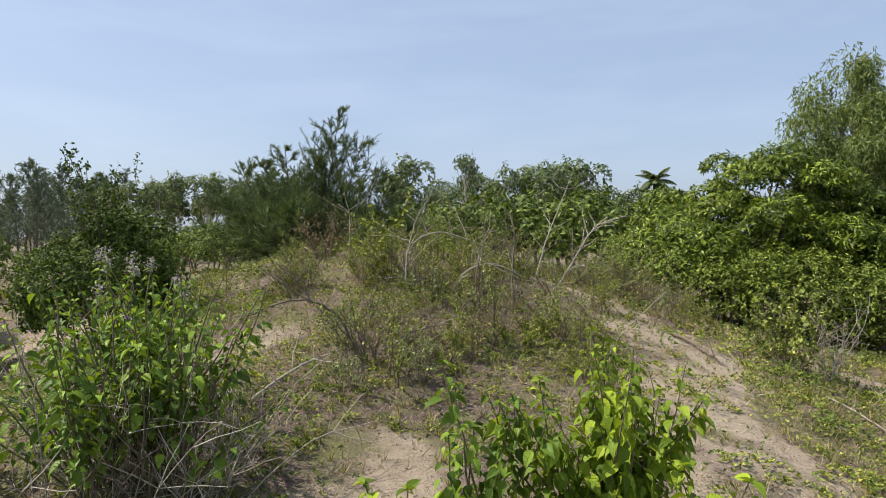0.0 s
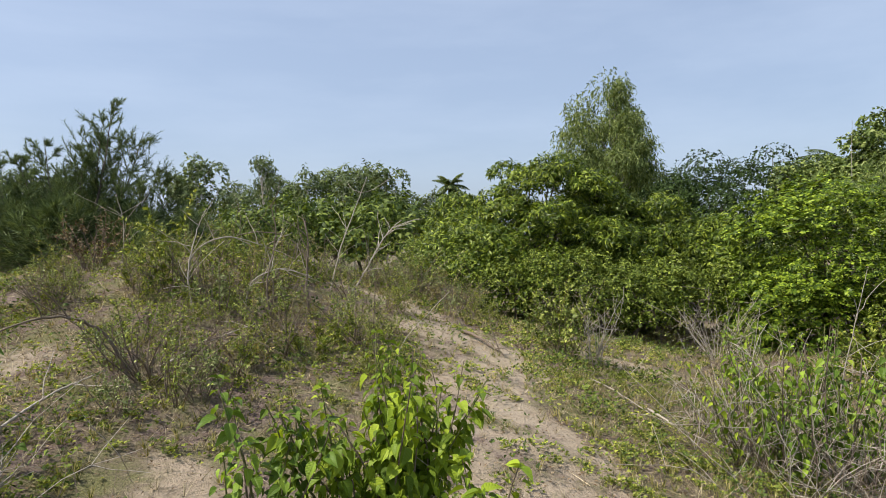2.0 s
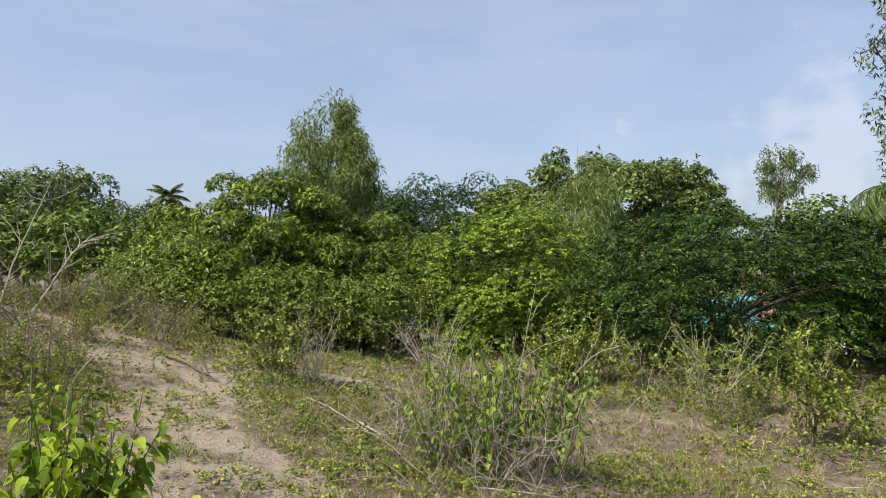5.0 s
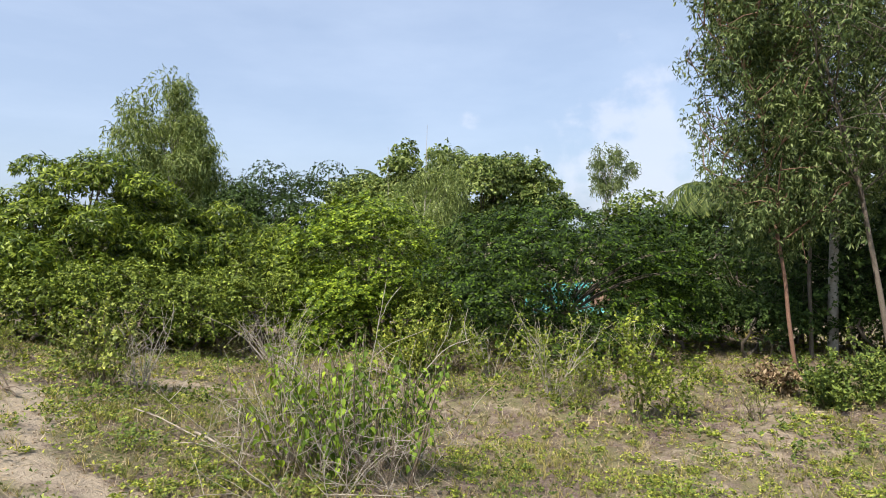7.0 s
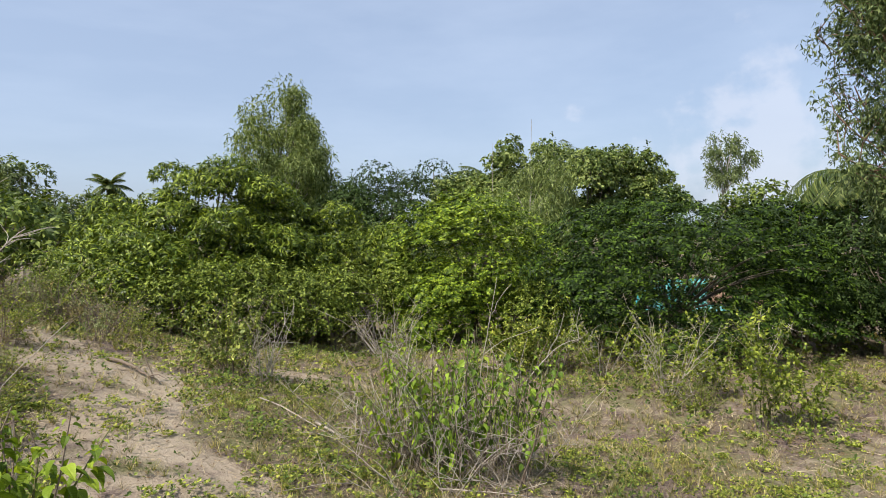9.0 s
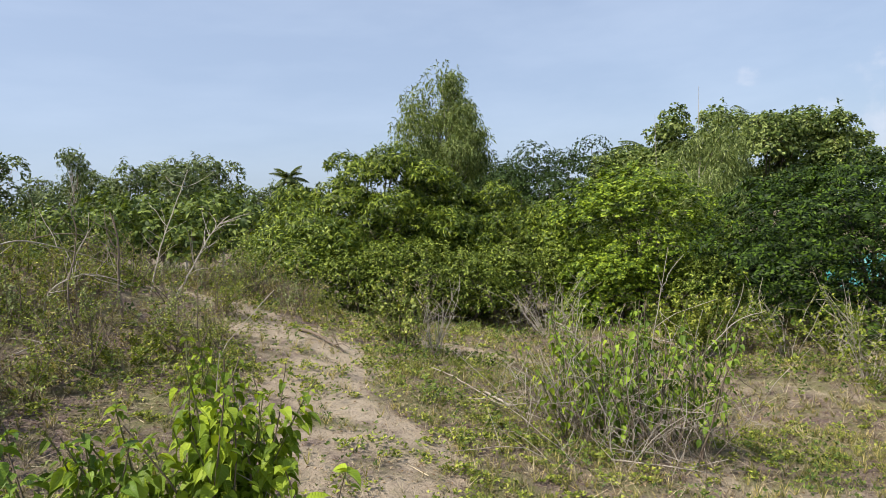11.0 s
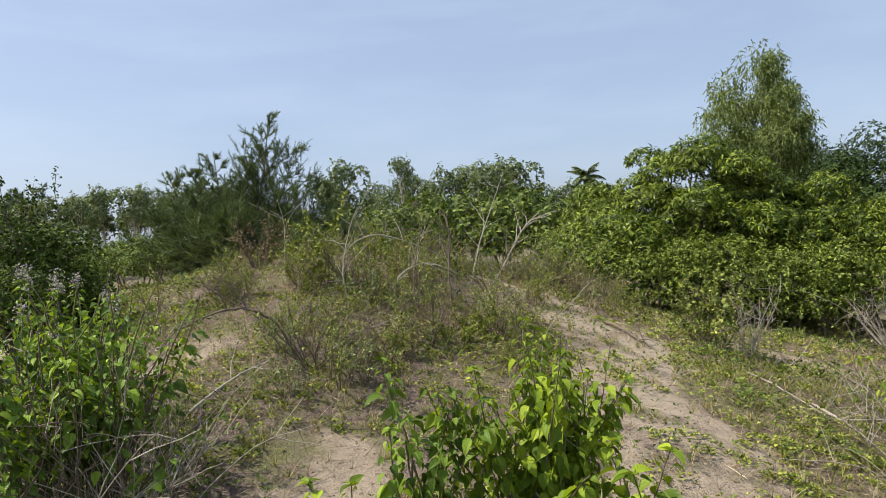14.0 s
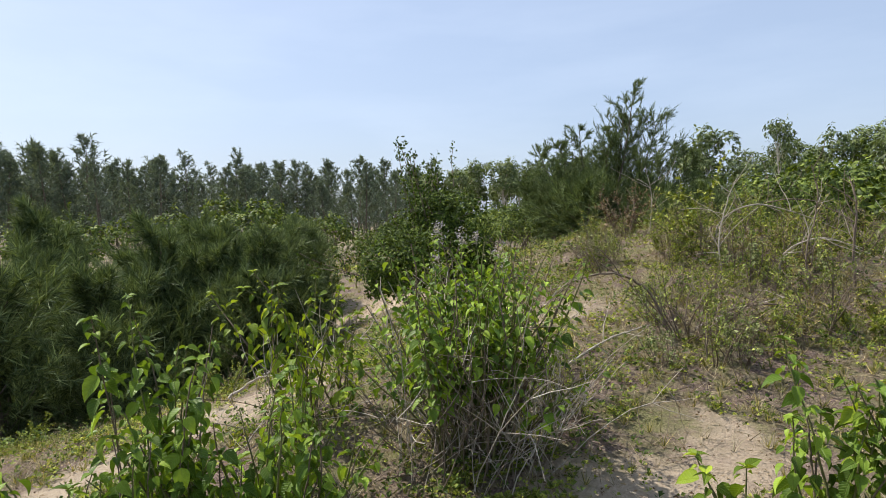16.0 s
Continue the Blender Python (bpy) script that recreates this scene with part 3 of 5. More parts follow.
def weeping_tree(name, label, spot, seed, mat, tall, middle, radii, lumps, strands, leaf=(0.13, 0.022), drop=0.42, bark=None, trunk=0.11, group="", per=7, lump=0.36, lean=(0, 0), low=-1.0):
    """A slender tree whose oval crown is made of many thin hanging strands of narrow leaves."""
    r = np.random.default_rng(seed)
    ob = thing(name, spot, label, "tree", group)
    wood, crown = Geo(), Geo()
    line = bend(r, (0, 0, -0.2), (lean[0], lean[1], 1), tall * 0.95, 12, 0.04, 0.1)
    tube(wood, line, taper(trunk, trunk * 0.12, 13), 9)
    rad = np.array((radii[0], radii[0], radii[1]))
    axis = np.array((line[-1][0], line[-1][1], 0)) * middle / tall + np.array((0, 0, middle))
    u = rand_dirs(r, lumps * 3)
    u = u[u[:, 2] > low][:lumps]
    mids = axis + u * rad * r.uniform(0.35, 1.0, (len(u), 1)) ** 0.6 * (1 - 0.4 * lump)
    mids[:, :2] = axis[:2] + (mids[:, :2] - axis[:2]) * (1 - 0.18 * np.clip((mids[:, 2:] - axis[2]) / rad[2], 0, 1))
    share = strands // len(mids)
    for c in mids:
        j = np.clip((c[2] - 0.55 * np.hypot(*(c[:2] - axis[:2])) - 0.3) / tall * 12, 1.5, 11.5)
        s0 = line[int(j)]
        t = np.linspace(0, 1, 6)[:, None]
        mid = (s0 + c) / 2 + np.array((0, 0, 0.12 * np.linalg.norm(c - s0))) + r.normal(size=3) * 0.05
        tube(wood, (1 - t) ** 2 * s0 + 2 * t * (1 - t) * mid + t * t * c, taper(trunk * 0.22, 0.006, 6), 4)
        q = rand_dirs(r, share) * r.uniform(0.1, 1.0, (share, 1)) ** 0.6 * radii[0] * lump * r.uniform(0.6, 1.35)
        start, away = c + q, unit(q * np.array((1, 1, 0.3)) + r.normal(size=q.shape) * 0.3)
        for i in range(per):
            f = (i + r.uniform(0, 1, (share, 1))) / per
            p = start + away * (0.28 * drop * f) + np.array((0, 0, 1)) * (0.18 * f - drop * f * f)
            d = unit(r.normal(size=p.shape) * 0.42 + away * (0.35 * (1 - f)) - np.array((0, 0, 1)) * (0.35 + 0.6 * f))
            leaves(crown, QUAD, p, d, r.normal(size=p.shape), leaf[0] * r.uniform(0.6, 1.25, share), leaf[1] * r.uniform(0.7, 1.2, share))
    part("trunk", wood.mesh("trunk", bark or M_PALE, True), ob)
    part("crown", crown.mesh("crown", mat), ob)
    return ob


def tiered_tree(name, label, spot, seed, mat, centre, radii, plates, size, fronds=32, frond=0.26, leaf=(0.075, 0.03), pairs=6, low=-0.45, tilt=0.0, thick=0.05, trunk=0.09, bark=None, every=4, inner=0.3, keep=None, step=0.36):
    """A spreading tree: flat plates of feathered fronds stacked over a dome, dark and open beneath."""
    r = np.random.default_rng(seed)
    ob = thing(name, spot, label, "tree")
    crown, mids = Geo(), []
    while len(mids) < plates:
        u = rand_dirs(r, 1)[0]
        if u[2] < low:
            continue
        c = np.array(centre) + u * np.array(radii) * (r.uniform(0.86, 1.04) if r.uniform() > inner else r.uniform(0.5, 0.86))
        c[2] = round(c[2] / step) * step + r.normal() * 0.045 - 0.1 * np.hypot(u[0], u[1]) * step
        if keep is None or keep(c + np.array(spot)):
            mids.append((c, u, size * r.uniform(0.6, 1.25)))
    for c, u, s in mids:
        m = int(fronds * (s / size) ** 2) + 6
        a, rho = r.uniform(0, 2 * math.pi, m), np.sqrt(r.uniform(0, 1, m))
        face = unit(np.array((u[0] * 0.5, u[1] * 0.5, 1.0)))
        e1 = unit(np.cross(face, (0.3, 0.9, 0.1)))
        rad = np.cos(a)[:, None] * e1 + np.sin(a)[:, None] * np.cross(face, e1)
        p = c + rad * (rho * s)[:, None] - face * (0.3 * s * rho ** 2)[:, None] + r.normal(size=(m, 3)) * thick
        d = unit(rad + 0.5 * np.array((u[0], u[1], 0)) + r.normal(size=(m, 3)) * np.array((0.45, 0.45, 0.22)) + np.array((0, 0, tilt)) - np.array((0, 0, 0.45)) * rho[:, None])
        up = face + r.normal(size=(m, 3)) * 0.3
        side = unit(np.cross(d, up))
        long = frond * r.uniform(0.7, 1.2, m)
        for k in range(pairs):
            f = (k + 0.6) / pairs
            q = p + d * (long * f)[:, None] + np.array((0, 0, -0.10 * frond * f * f))
            w = 0.55 + 0.5 * math.sin(math.pi * min(1, f + 0.1))
            for sg in (-1, 1):
                e = unit(side * sg + d * 0.5 + r.normal(size=d.shape) * 0.14 + np.array((0, 0, tilt * 0.5 - 0.12)))
                leaves(crown, QUAD, q, e, up + r.normal(size=up.shape) * 0.45, leaf[0] * w, leaf[1] * w)
    g = Geo()
    fork = np.array((centre[0] * 0.3, centre[1] * 0.3, centre[2] * 0.32))
    tube(g, np.array([(0, 0, -0.2), fork * 0.5, fork]) + r.normal(size=(3, 3)) * 0.03, taper(trunk, trunk * 0.8, 3), 8)
    part("trunk", g.mesh("trunk", bark or M_BARK, True), ob)
    for c, u, s in mids[::every]:
        g = Geo()
        t = np.linspace(0, 1, 7)[:, None]
        mid = fork + (c - fork) * 0.55 + np.array((0, 0, 0.22 * np.linalg.norm(c - fork)))
        tube(g, (1 - t) ** 2 * fork + 2 * t * (1 - t) * mid + t * t * c, taper(trunk * 0.24, 0.006, 7), 5)
        part("limb", g.mesh("limb", bark or M_BARK, True), ob)
    part("crown", crown.mesh("crown", mat), ob)
    return ob


def plumed_casuarina(label, spot, seed, mat, stems, shoots=28, needles=92, length=0.12, width=0.008):
    """A young casuarina: several stems, each a plume of upswept shoots clothed in fine needles."""
    r = np.random.default_rng(seed)
    ob = thing("casuarina_tree", spot, label, "tree")
    crown = Geo()

    def clothe(ln, m, k):
        t = r.uniform(0.05, 1.0, m) * (len(ln) - 1.001)
        i0 = t.astype(int)
        d0 = ln[i0 + 1] - ln[i0]
        p = ln[i0] + d0 * (t - i0)[:, None]
        d = unit(unit(d0) + r.normal(size=(m, 3)) * 0.45)
        leaves(crown, NEEDLE, p, d, r.normal(size=(m, 3)), length * k * r.uniform(0.5, 1.25, m) * (1.15 - 0.5 * t / len(ln)), width)

    for dx, dy, dz in stems:
        g = Geo()
        top, t = np.array((dx, dy, dz)), np.linspace(0, 1, 13)[:, None]
        bow = np.array((dx * 0.62, dy * 0.62, dz * 0.36))
        line = 2 * t * (1 - t) * bow + t * t * top + np.cumsum(r.normal(size=(13, 3)) * 0.012, 0)
        line[0, 2] = -0.1
        tall = np.linalg.norm(top)
        tube(g, line, taper(0.012 * tall, 0.004, 13), 5)
        clothe(line[6:], needles * 2, 0.9)
        for i in range(shoots):
            f = 0.12 + 0.83 * (i + r.uniform()) / shoots
            j = f * 12
            s0 = line[int(j)] + (line[min(int(j) + 1, 12)] - line[int(j)]) * (j % 1)
            ahead = unit(line[min(int(j) + 1, 12)] - line[int(j)])
            out = unit(np.cross(ahead, rand_dirs(r, 1)[0]))
            reach = tall * (0.46 * (1 - f) ** 0.9 + 0.07) * r.uniform(0.65, 1.3)
            sh = bend(r, s0, ahead + out * 1.3 + np.array((0, 0, 0.1)), reach, 6, 0.07, 0.45)
            tube(g, sh[::2], taper(0.006, 0.002, 4), 3)
            clothe(sh, int(needles * (0.5 + reach)), 1.0)
            for _ in range(6):
                q = r.integers(1, 6)
                a2 = unit(sh[q + 1] - sh[q])
                tw = bend(r, sh[q], a2 + unit(np.cross(a2, rand_dirs(r, 1)[0])) * 0.85, reach * r.uniform(0.22, 0.45), 4, 0.06, 0.15)
                clothe(tw, int(needles * 0.55), 1.0)
        part("stem", g.mesh("stem", M_BARK, True), ob)
    part("crown", crown.mesh("crown", mat), ob)
    return ob


def palm(label, spot, seed, tall, fronds=18, reach=1.9, sag=1.3, low=-0.35, high=1.6):
    r = np.random.default_rng(seed)
    ob = thing("palm_tree", spot, label, "palm")
    g = Geo()
    line = bend(r, (0, 0, -0.2), (0.05, 0.03, 1), tall, 10, 0.03)
    tube(g, line, taper(0.15, 0.09, 11), 8)
    part("trunk", g.mesh("trunk", M_BARK, True), ob)
    for i in range(fronds):
        g = Geo()
        az, e = i * 2.4, r.uniform(low, high)
        d = np.array((math.cos(az), math.sin(az), e))
        rib = bend(r, line[-1], d, reach, 9, 0.03, -sag)
        tube(g, rib, taper(0.022, 0.006, 10), 4)
        t = np.linspace(0.8, 8.95, 44)
        i0 = t.astype(int)
        d0 = unit(rib[i0 + 1] - rib[i0])
        p = rib[i0] + (rib[i0 + 1] - rib[i0]) * (t - i0)[:, None]
        s0 = unit(np.cross(d0, (0, 0, 1)))
        for sg in (-1, 1):
            dd = d0 * 0.7 + sg * s0 - np.array((0, 0, 0.45)) + r.normal(size=p.shape) * 0.08
            leaves(g, BLADE, p, dd, np.cross(s0, d0), reach * 0.3 * np.sin(math.pi * (0.15 + 0.8 * t / 9)), 0.035)
        part("frond", g.mesh("frond", M_PALM), ob)
    return ob


def leaf_meshes(mat, sizes):
    out = []
    for i, (l, w) in enumerate(sizes):
        g = Geo()
        leaves(g, OVATE, np.zeros((1, 3)), np.array([(0, 1, 0)]), np.array([(0, 0, 1)]), l, w)
        out.append(g.mesh("leaf", mat, True, OVATE[0]))
    return out


LEAF_SIZES = ((0.095, 0.06), (0.075, 0.048), (0.052, 0.032))
NEAR_BRIGHT = leaf_meshes(M_NEAR, LEAF_SIZES)
NEAR_DEEP = leaf_meshes(M_NEARD, LEAF_SIZES)


def leaf_bush(label, spot, seed, stems, tall, spread, meshes, gap=0.07, leafy=0.3, scale=1.0, dry=0, group="", drop=0.75, name="broadleaf_bush", flowers=0):
    """Upright stems with pairs of hanging oval leaves; each leaf is a piece of its own, past 300 they are joined."""
    r = np.random.default_rng(seed)
    ob = thing(name, spot, label, "bush", group)
    rest, made = Geo(), 0
    for i in range(stems):
        a, s = r.uniform(0, 6.28), r.uniform(0.2, 1.0)
        h = tall * r.uniform(0.6, 1.05)
        base = np.array((math.cos(a), math.sin(a), 0)) * spread * 0.55 * s
        line = bend(r, base, (math.cos(a) * spread * s * 0.5 / h + r.normal() * 0.16, math.sin(a) * spread * s * 0.5 / h + r.normal() * 0.16, 1), h, 9, 0.09, 0.1)
        line[0, 2] -= 0.08
        g = Geo()
        tube(g, line, taper(0.007, 0.0025, 10), 4)
        stem = part("stem", g.mesh("stem", M_STEM if r.uniform() < 0.6 else M_TWIG, True), ob)
        t = leafy
        turn = r.uniform(0, 6.28)
        while t < 0.99:
            j = t * 9
            p = line[int(j)] + (line[int(j) + 1] - line[int(j)]) * (j % 1)
            for side in (0, math.pi):
                if r.uniform() < 0.12:
                    continue
                yaw = turn + side + r.uniform(-0.5, 0.5)
                pitch = -r.uniform(0.1, 1.15) * drop * 2.1 * (1.3 - 0.95 * t)
                out = r.uniform(0.02, 0.1) * (1.25 - t)
                at = p + np.array((-math.sin(yaw), math.cos(yaw), -0.3)) * out
                k = scale * r.uniform(0.65, 1.3) * (1.0 if t < 0.85 else 0.75)
                kind = min(2, int(r.uniform() * 2.3 + (t > 0.85)))
                roll = r.uniform(-35, 35)
                if made < 300:
                    lf = part("leaf", meshes[kind], stem)
                    lf.matrix_local = pose(*at, math.degrees(pitch), roll, math.degrees(yaw)) @ Matrix.Scale(k, 4)
                    made += 1
                else:
                    m = np.array(pose(0, 0, 0, math.degrees(pitch), roll, math.degrees(yaw)).to_3x3())
                    l0, w0 = LEAF_SIZES[kind]
                    leaves(rest, OVATE, at[None], m[:, 1][None], m[:, 2][None], l0 * k, w0 * k)
            turn += 1.57 + r.uniform(-0.3, 0.3)
            t += gap / h * r.uniform(0.7, 1.3)
        for q in range(4):
            if made >= 300:
                break
            lf = part("leaf", meshes[2 - q % 2], stem)
            lf.matrix_local = pose(*line[-1], r.uniform(-25, 40), r.uniform(-30, 30), math.degrees(turn) + 90 * q) @ Matrix.Scale(scale * r.uniform(0.7, 1.05), 4)
            made += 1
        if i < flowers:
            g = Geo()
            q = line[-1] + r.normal(size=(46, 3)) * np.array((0.02, 0.02, 0.035)) + np.array((0, 0, 0.03))
            rosettes(r, g, QUAD, q, rand_dirs(r, 46), 3, 0.013, 0.009, 0.0)
            tagged(part("flower_head", g.mesh("flower_head", M_LILAC), stem), "pale lilac flower spike", kind="stuff")
    if rest.n:
        tagged(part("foliage", rest.mesh("foliage", meshes[0].materials[0], True, OVATE[0]), ob), kind="stuff")
    for i in range(dry):
        a = r.uniform(0, 6.28)
        g = Geo()
        b0 = np.array((math.cos(a), math.sin(a), 0)) * spread * r.uniform(0.1, 1.0)
        line = bend(r, b0 - np.array((0, 0, 0.05)), (r.normal() * 0.5, r.normal() * 0.5, 1), tall * r.uniform(0.35, 1.05), 7, 0.14, -0.3)
        tube(g, line, taper(0.0036, 0.0015, 8), 3)
        for _ in range(4):
            tube(g, bend(r, line[r.integers(2, 7)], rand_dirs(r, 1)[0] + np.array((0, 0, 0.6)), tall * 0.25, 3, 0.14), taper(0.0028, 0.0014, 4), 3)
        part("dry_stem", g.mesh("dry_stem", M_DEAD if r.uniform() < 0.6 else M_TWIG, True), ob, "dry bare stem")
    return ob


def scrub(label, spot, seed, stems, tall, spread, leaf=(0.035, 0.017), per=60, mat=None, wood=None, dry=0.35, name="scrub_bush", group="scrub on the dune", shape=QUAD, hang=0.0):
    """A thin, twiggy bush: wiry stems, side twigs, sparse small leaves."""
    r = np.random.default_rng(seed)
    ob = thing(name, spot, label, "bush", group)
    g, lf = Geo(), Geo()
    for i in range(stems):
        a, s = r.uniform(0, 6.28), r.uniform(0.15, 1.0)
        h = tall * r.uniform(0.55, 1.1)
        line = bend(r, (math.cos(a) * 0.06, math.sin(a) * 0.06, -0.05), (math.cos(a) * s * spread / h, math.sin(a) * s * spread / h, 1), math.hypot(h, s * spread * 0.8), 8, 0.11, -0.35)
        tube(g, line[::2], taper(0.006 + 0.003 * r.uniform(), 0.0018, 5), 3)
        lines = [line]
        for _ in range(5):
            q = r.integers(2, 8)
            tw = bend(r, line[q], rand_dirs(r, 1)[0] * 0.9 + np.array((0, 0, 0.5)), tall * r.uniform(0.15, 0.4), 4, 0.16)
            tube(g, tw[::2], taper(0.003, 0.0012, 3), 3)
            lines.append(tw)
        if r.uniform() < dry:
            continue
        for ln in lines:
            m = per // len(lines) * (2 if ln is line else 1)
            t = r.uniform(0.3 if ln is line else 0.1, 1.0, m) * (len(ln) - 1.001)
            i0 = t.astype(int)
            p = ln[i0] + (ln[i0 + 1] - ln[i0]) * (t - i0)[:, None]
            d = unit(rand_dirs(r, m) + unit(ln[i0 + 1] - ln[i0]) * 0.5 + np.array((0, 0, 0.15 - hang)))
            sz = r.uniform(0.6, 1.3, m)
            leaves(lf, shape, p, d, r.normal(size=(m, 3)) * 0.5 + np.array((0, 0, 1)), leaf[0] * sz, leaf[1] * sz)
    part("branchwork", g.mesh("branchwork", wood or M_TWIG, True), ob)
    part("foliage", lf.mesh("foliage", mat or M_SCRUB), ob)
    return ob


def bough(name, label, pts, radius, mat, twigs=0, seed=0, sink=0.0):
    """A bent branch through a few points, with side twigs."""
    r = np.random.default_rng(seed)
    pts = np.array(pts, float)
    t = np.linspace(0, len(pts) - 1.0001, 22)
    i0 = t.astype(int)
    fr = (t - i0)[:, None]
    pad = np.concatenate([[2 * pts[0] - pts[1]], pts, [2 * pts[-1] - pts[-2]]])
    a, b, c, d = pad[i0], pad[i0 + 1], pad[i0 + 2], pad[i0 + 3]
    line = 0.5 * (2 * b + (c - a) * fr + (2 * a - 5 * b + 4 * c - d) * fr ** 2 + (3 * b - a - 3 * c + d) * fr ** 3)
    line += r.normal(size=line.shape) * radius * 0.25
    org = line[0].copy()
    ob = thing(name, org, label, "branch")
    g = Geo()
    tube(g, line - org, taper(radius, radius * 0.35, len(line)), 6)
    stem = part("stem", g.mesh("stem", mat, True), ob)
    for _ in range(twigs):
        g = Geo()
        q = r.integers(5, 21)
        tube(g, bend(r, line[q] - org, rand_dirs(r, 1)[0] + np.array((0, 0, 0.5)) + unit(line[q] - line[q - 1]) * 0.6, r.uniform(0.2, 0.6), 5, 0.15), taper(radius * 0.4, 0.002, 6), 4)
        part("twig", g.mesh("twig", mat, True), stem)
    return ob


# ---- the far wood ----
# The haze over this row is painted into its needle colour.
FAR_LABEL = "tall grey-green casuarina in the far tree row, paled for haze"
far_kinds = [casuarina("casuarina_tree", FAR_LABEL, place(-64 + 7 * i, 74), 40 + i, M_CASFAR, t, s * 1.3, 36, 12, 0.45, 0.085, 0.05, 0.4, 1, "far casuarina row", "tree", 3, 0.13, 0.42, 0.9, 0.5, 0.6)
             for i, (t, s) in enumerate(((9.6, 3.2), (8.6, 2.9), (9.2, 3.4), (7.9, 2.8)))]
r_ = np.random.default_rng(5)
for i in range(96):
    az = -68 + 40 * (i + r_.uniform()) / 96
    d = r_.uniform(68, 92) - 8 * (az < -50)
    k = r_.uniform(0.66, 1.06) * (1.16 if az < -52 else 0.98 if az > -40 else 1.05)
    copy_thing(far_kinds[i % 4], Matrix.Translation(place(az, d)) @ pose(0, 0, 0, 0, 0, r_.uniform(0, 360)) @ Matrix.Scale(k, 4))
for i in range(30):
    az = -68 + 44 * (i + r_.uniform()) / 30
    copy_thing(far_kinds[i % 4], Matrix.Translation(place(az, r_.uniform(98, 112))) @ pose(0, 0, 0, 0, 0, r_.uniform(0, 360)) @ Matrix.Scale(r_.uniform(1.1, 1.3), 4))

euc_kinds = [broad_tree("eucalyptus_tree", "slim leafy eucalyptus in the far grove", place(-20.5 + 3.2 * i, 44), 60 + i, M_GROVE, (0, 0, t * 0.62), (rr, rr, t * 0.36), 15, 0.55, 25, QUAD, 5, 0.28, 0.095, 0.7,
                        flat=1.0, trunk=0.08, bark=M_PALE, low=-0.8, group="far eucalyptus grove", sprigs=4) for i, (t, rr) in enumerate(((6.3, 1.0), (5.6, 0.95), (6.0, 1.2)))]
weeping_tree("eucalyptus_tree", "airy pale eucalyptus standing above the grove", place(2.4, 33), 64, M_GROVE, 6.4, 4.7, (1.0, 1.6), 20, 420, (0.17, 0.05), 0.3, M_PALE, 0.05, "far eucalyptus grove", 5, 0.42)
for i, (az, d, k) in enumerate(((-27.5, 50, 0.92), (-26, 47, 1.02), (-24.2, 45, 0.95), (-22.6, 48, 1.05), (-19, 46, 1.08), (-15.8, 44, 1.1), (-13.2, 46, 1.02), (-20.2, 52, 1.1), (-17.6, 50, 1.0), (-23.4, 53, 1.05), (-14.6, 51, 1.1),
                                (-4.5, 34, 0.9), (-2.8, 33, 0.98), (0.2, 38, 0.95), (1.6, 37, 0.85), (3.2, 39, 0.95), (4.2, 37, 0.92), (6.3, 36, 0.97), (8.4, 37, 1.0), (9.8, 34, 0.98), (11.3, 37, 1.08),
                                (12.8, 35, 1.02), (14.6, 38, 0.98), (16.3, 36, 0.9))):
    copy_thing(euc_kinds[i % 3], Matrix.Translation(place(az, d)) @ pose(0, 0, 0, 0, 0, 77 * i) @ Matrix.Scale(k, 4))

hedge_kinds = [broad_tree("wild_bush", "dense mixed green bush before the far grove", place(-2 + 5 * i, 24), 80 + i, M_MIX, (0, 0, 1.5), (1.9, 1.9, 1.2), 16, 0.62, 31, QUAD, 6, 0.18, 0.085, 0.4,
                          group="bushes behind the dune", category="bush", stems=2, trunk=0.06, sprigs=10) for i in range(3)]
for i, (az, d, k) in enumerate(((-5, 22, 0.8), (0.8, 27, 1.15), (3.4, 21, 0.95), (5.9, 25, 1.2), (9.8, 22, 1.15), (11.6, 25, 1.3), (14, 21, 1.2), (16.6, 24, 1.2), (18.8, 20, 1.0), (20.5, 27, 1.3), (-7.5, 30, 1.1),
                                (-14, 30, 0.9), (-17, 34, 0.9), (-20, 33, 0.85), (-23, 31, 0.8), (-26, 36, 0.8), (-29, 33, 0.7))):
    copy_thing(hedge_kinds[i % 3], Matrix.Translation(place(az, d)) @ pose(0, 0, 0, 0, 0, 100 * i) @ Matrix.Scale(k, 4))

for i, (az, d, k) in enumerate(((-30, 17, 0.4), (-27, 20, 0.5), (-24.5, 15.5, 0.32), (-22, 19, 0.45), (-19.5, 16, 0.34), (-18, 22, 0.5), (-32.5, 22, 0.45), (-35, 17, 0.35), (-25.5, 25, 0.6), (-30, 28, 0.6), (-19.5, 17.5, 0.5), (-16.8, 18.5, 0.6), (-14.2, 19, 0.6), (-12, 18.5, 0.55), (-21, 26, 0.75), (-18.2, 28, 0.8), (-15.5, 25, 0.7), (-23.5, 30, 0.8))):
    copy_thing(hedge_kinds[i % 3], Matrix.Translation(place(az, d)) @ pose(0, 0, 0, 0, 0, 63 * i) @ Matrix.Scale(k, 4))

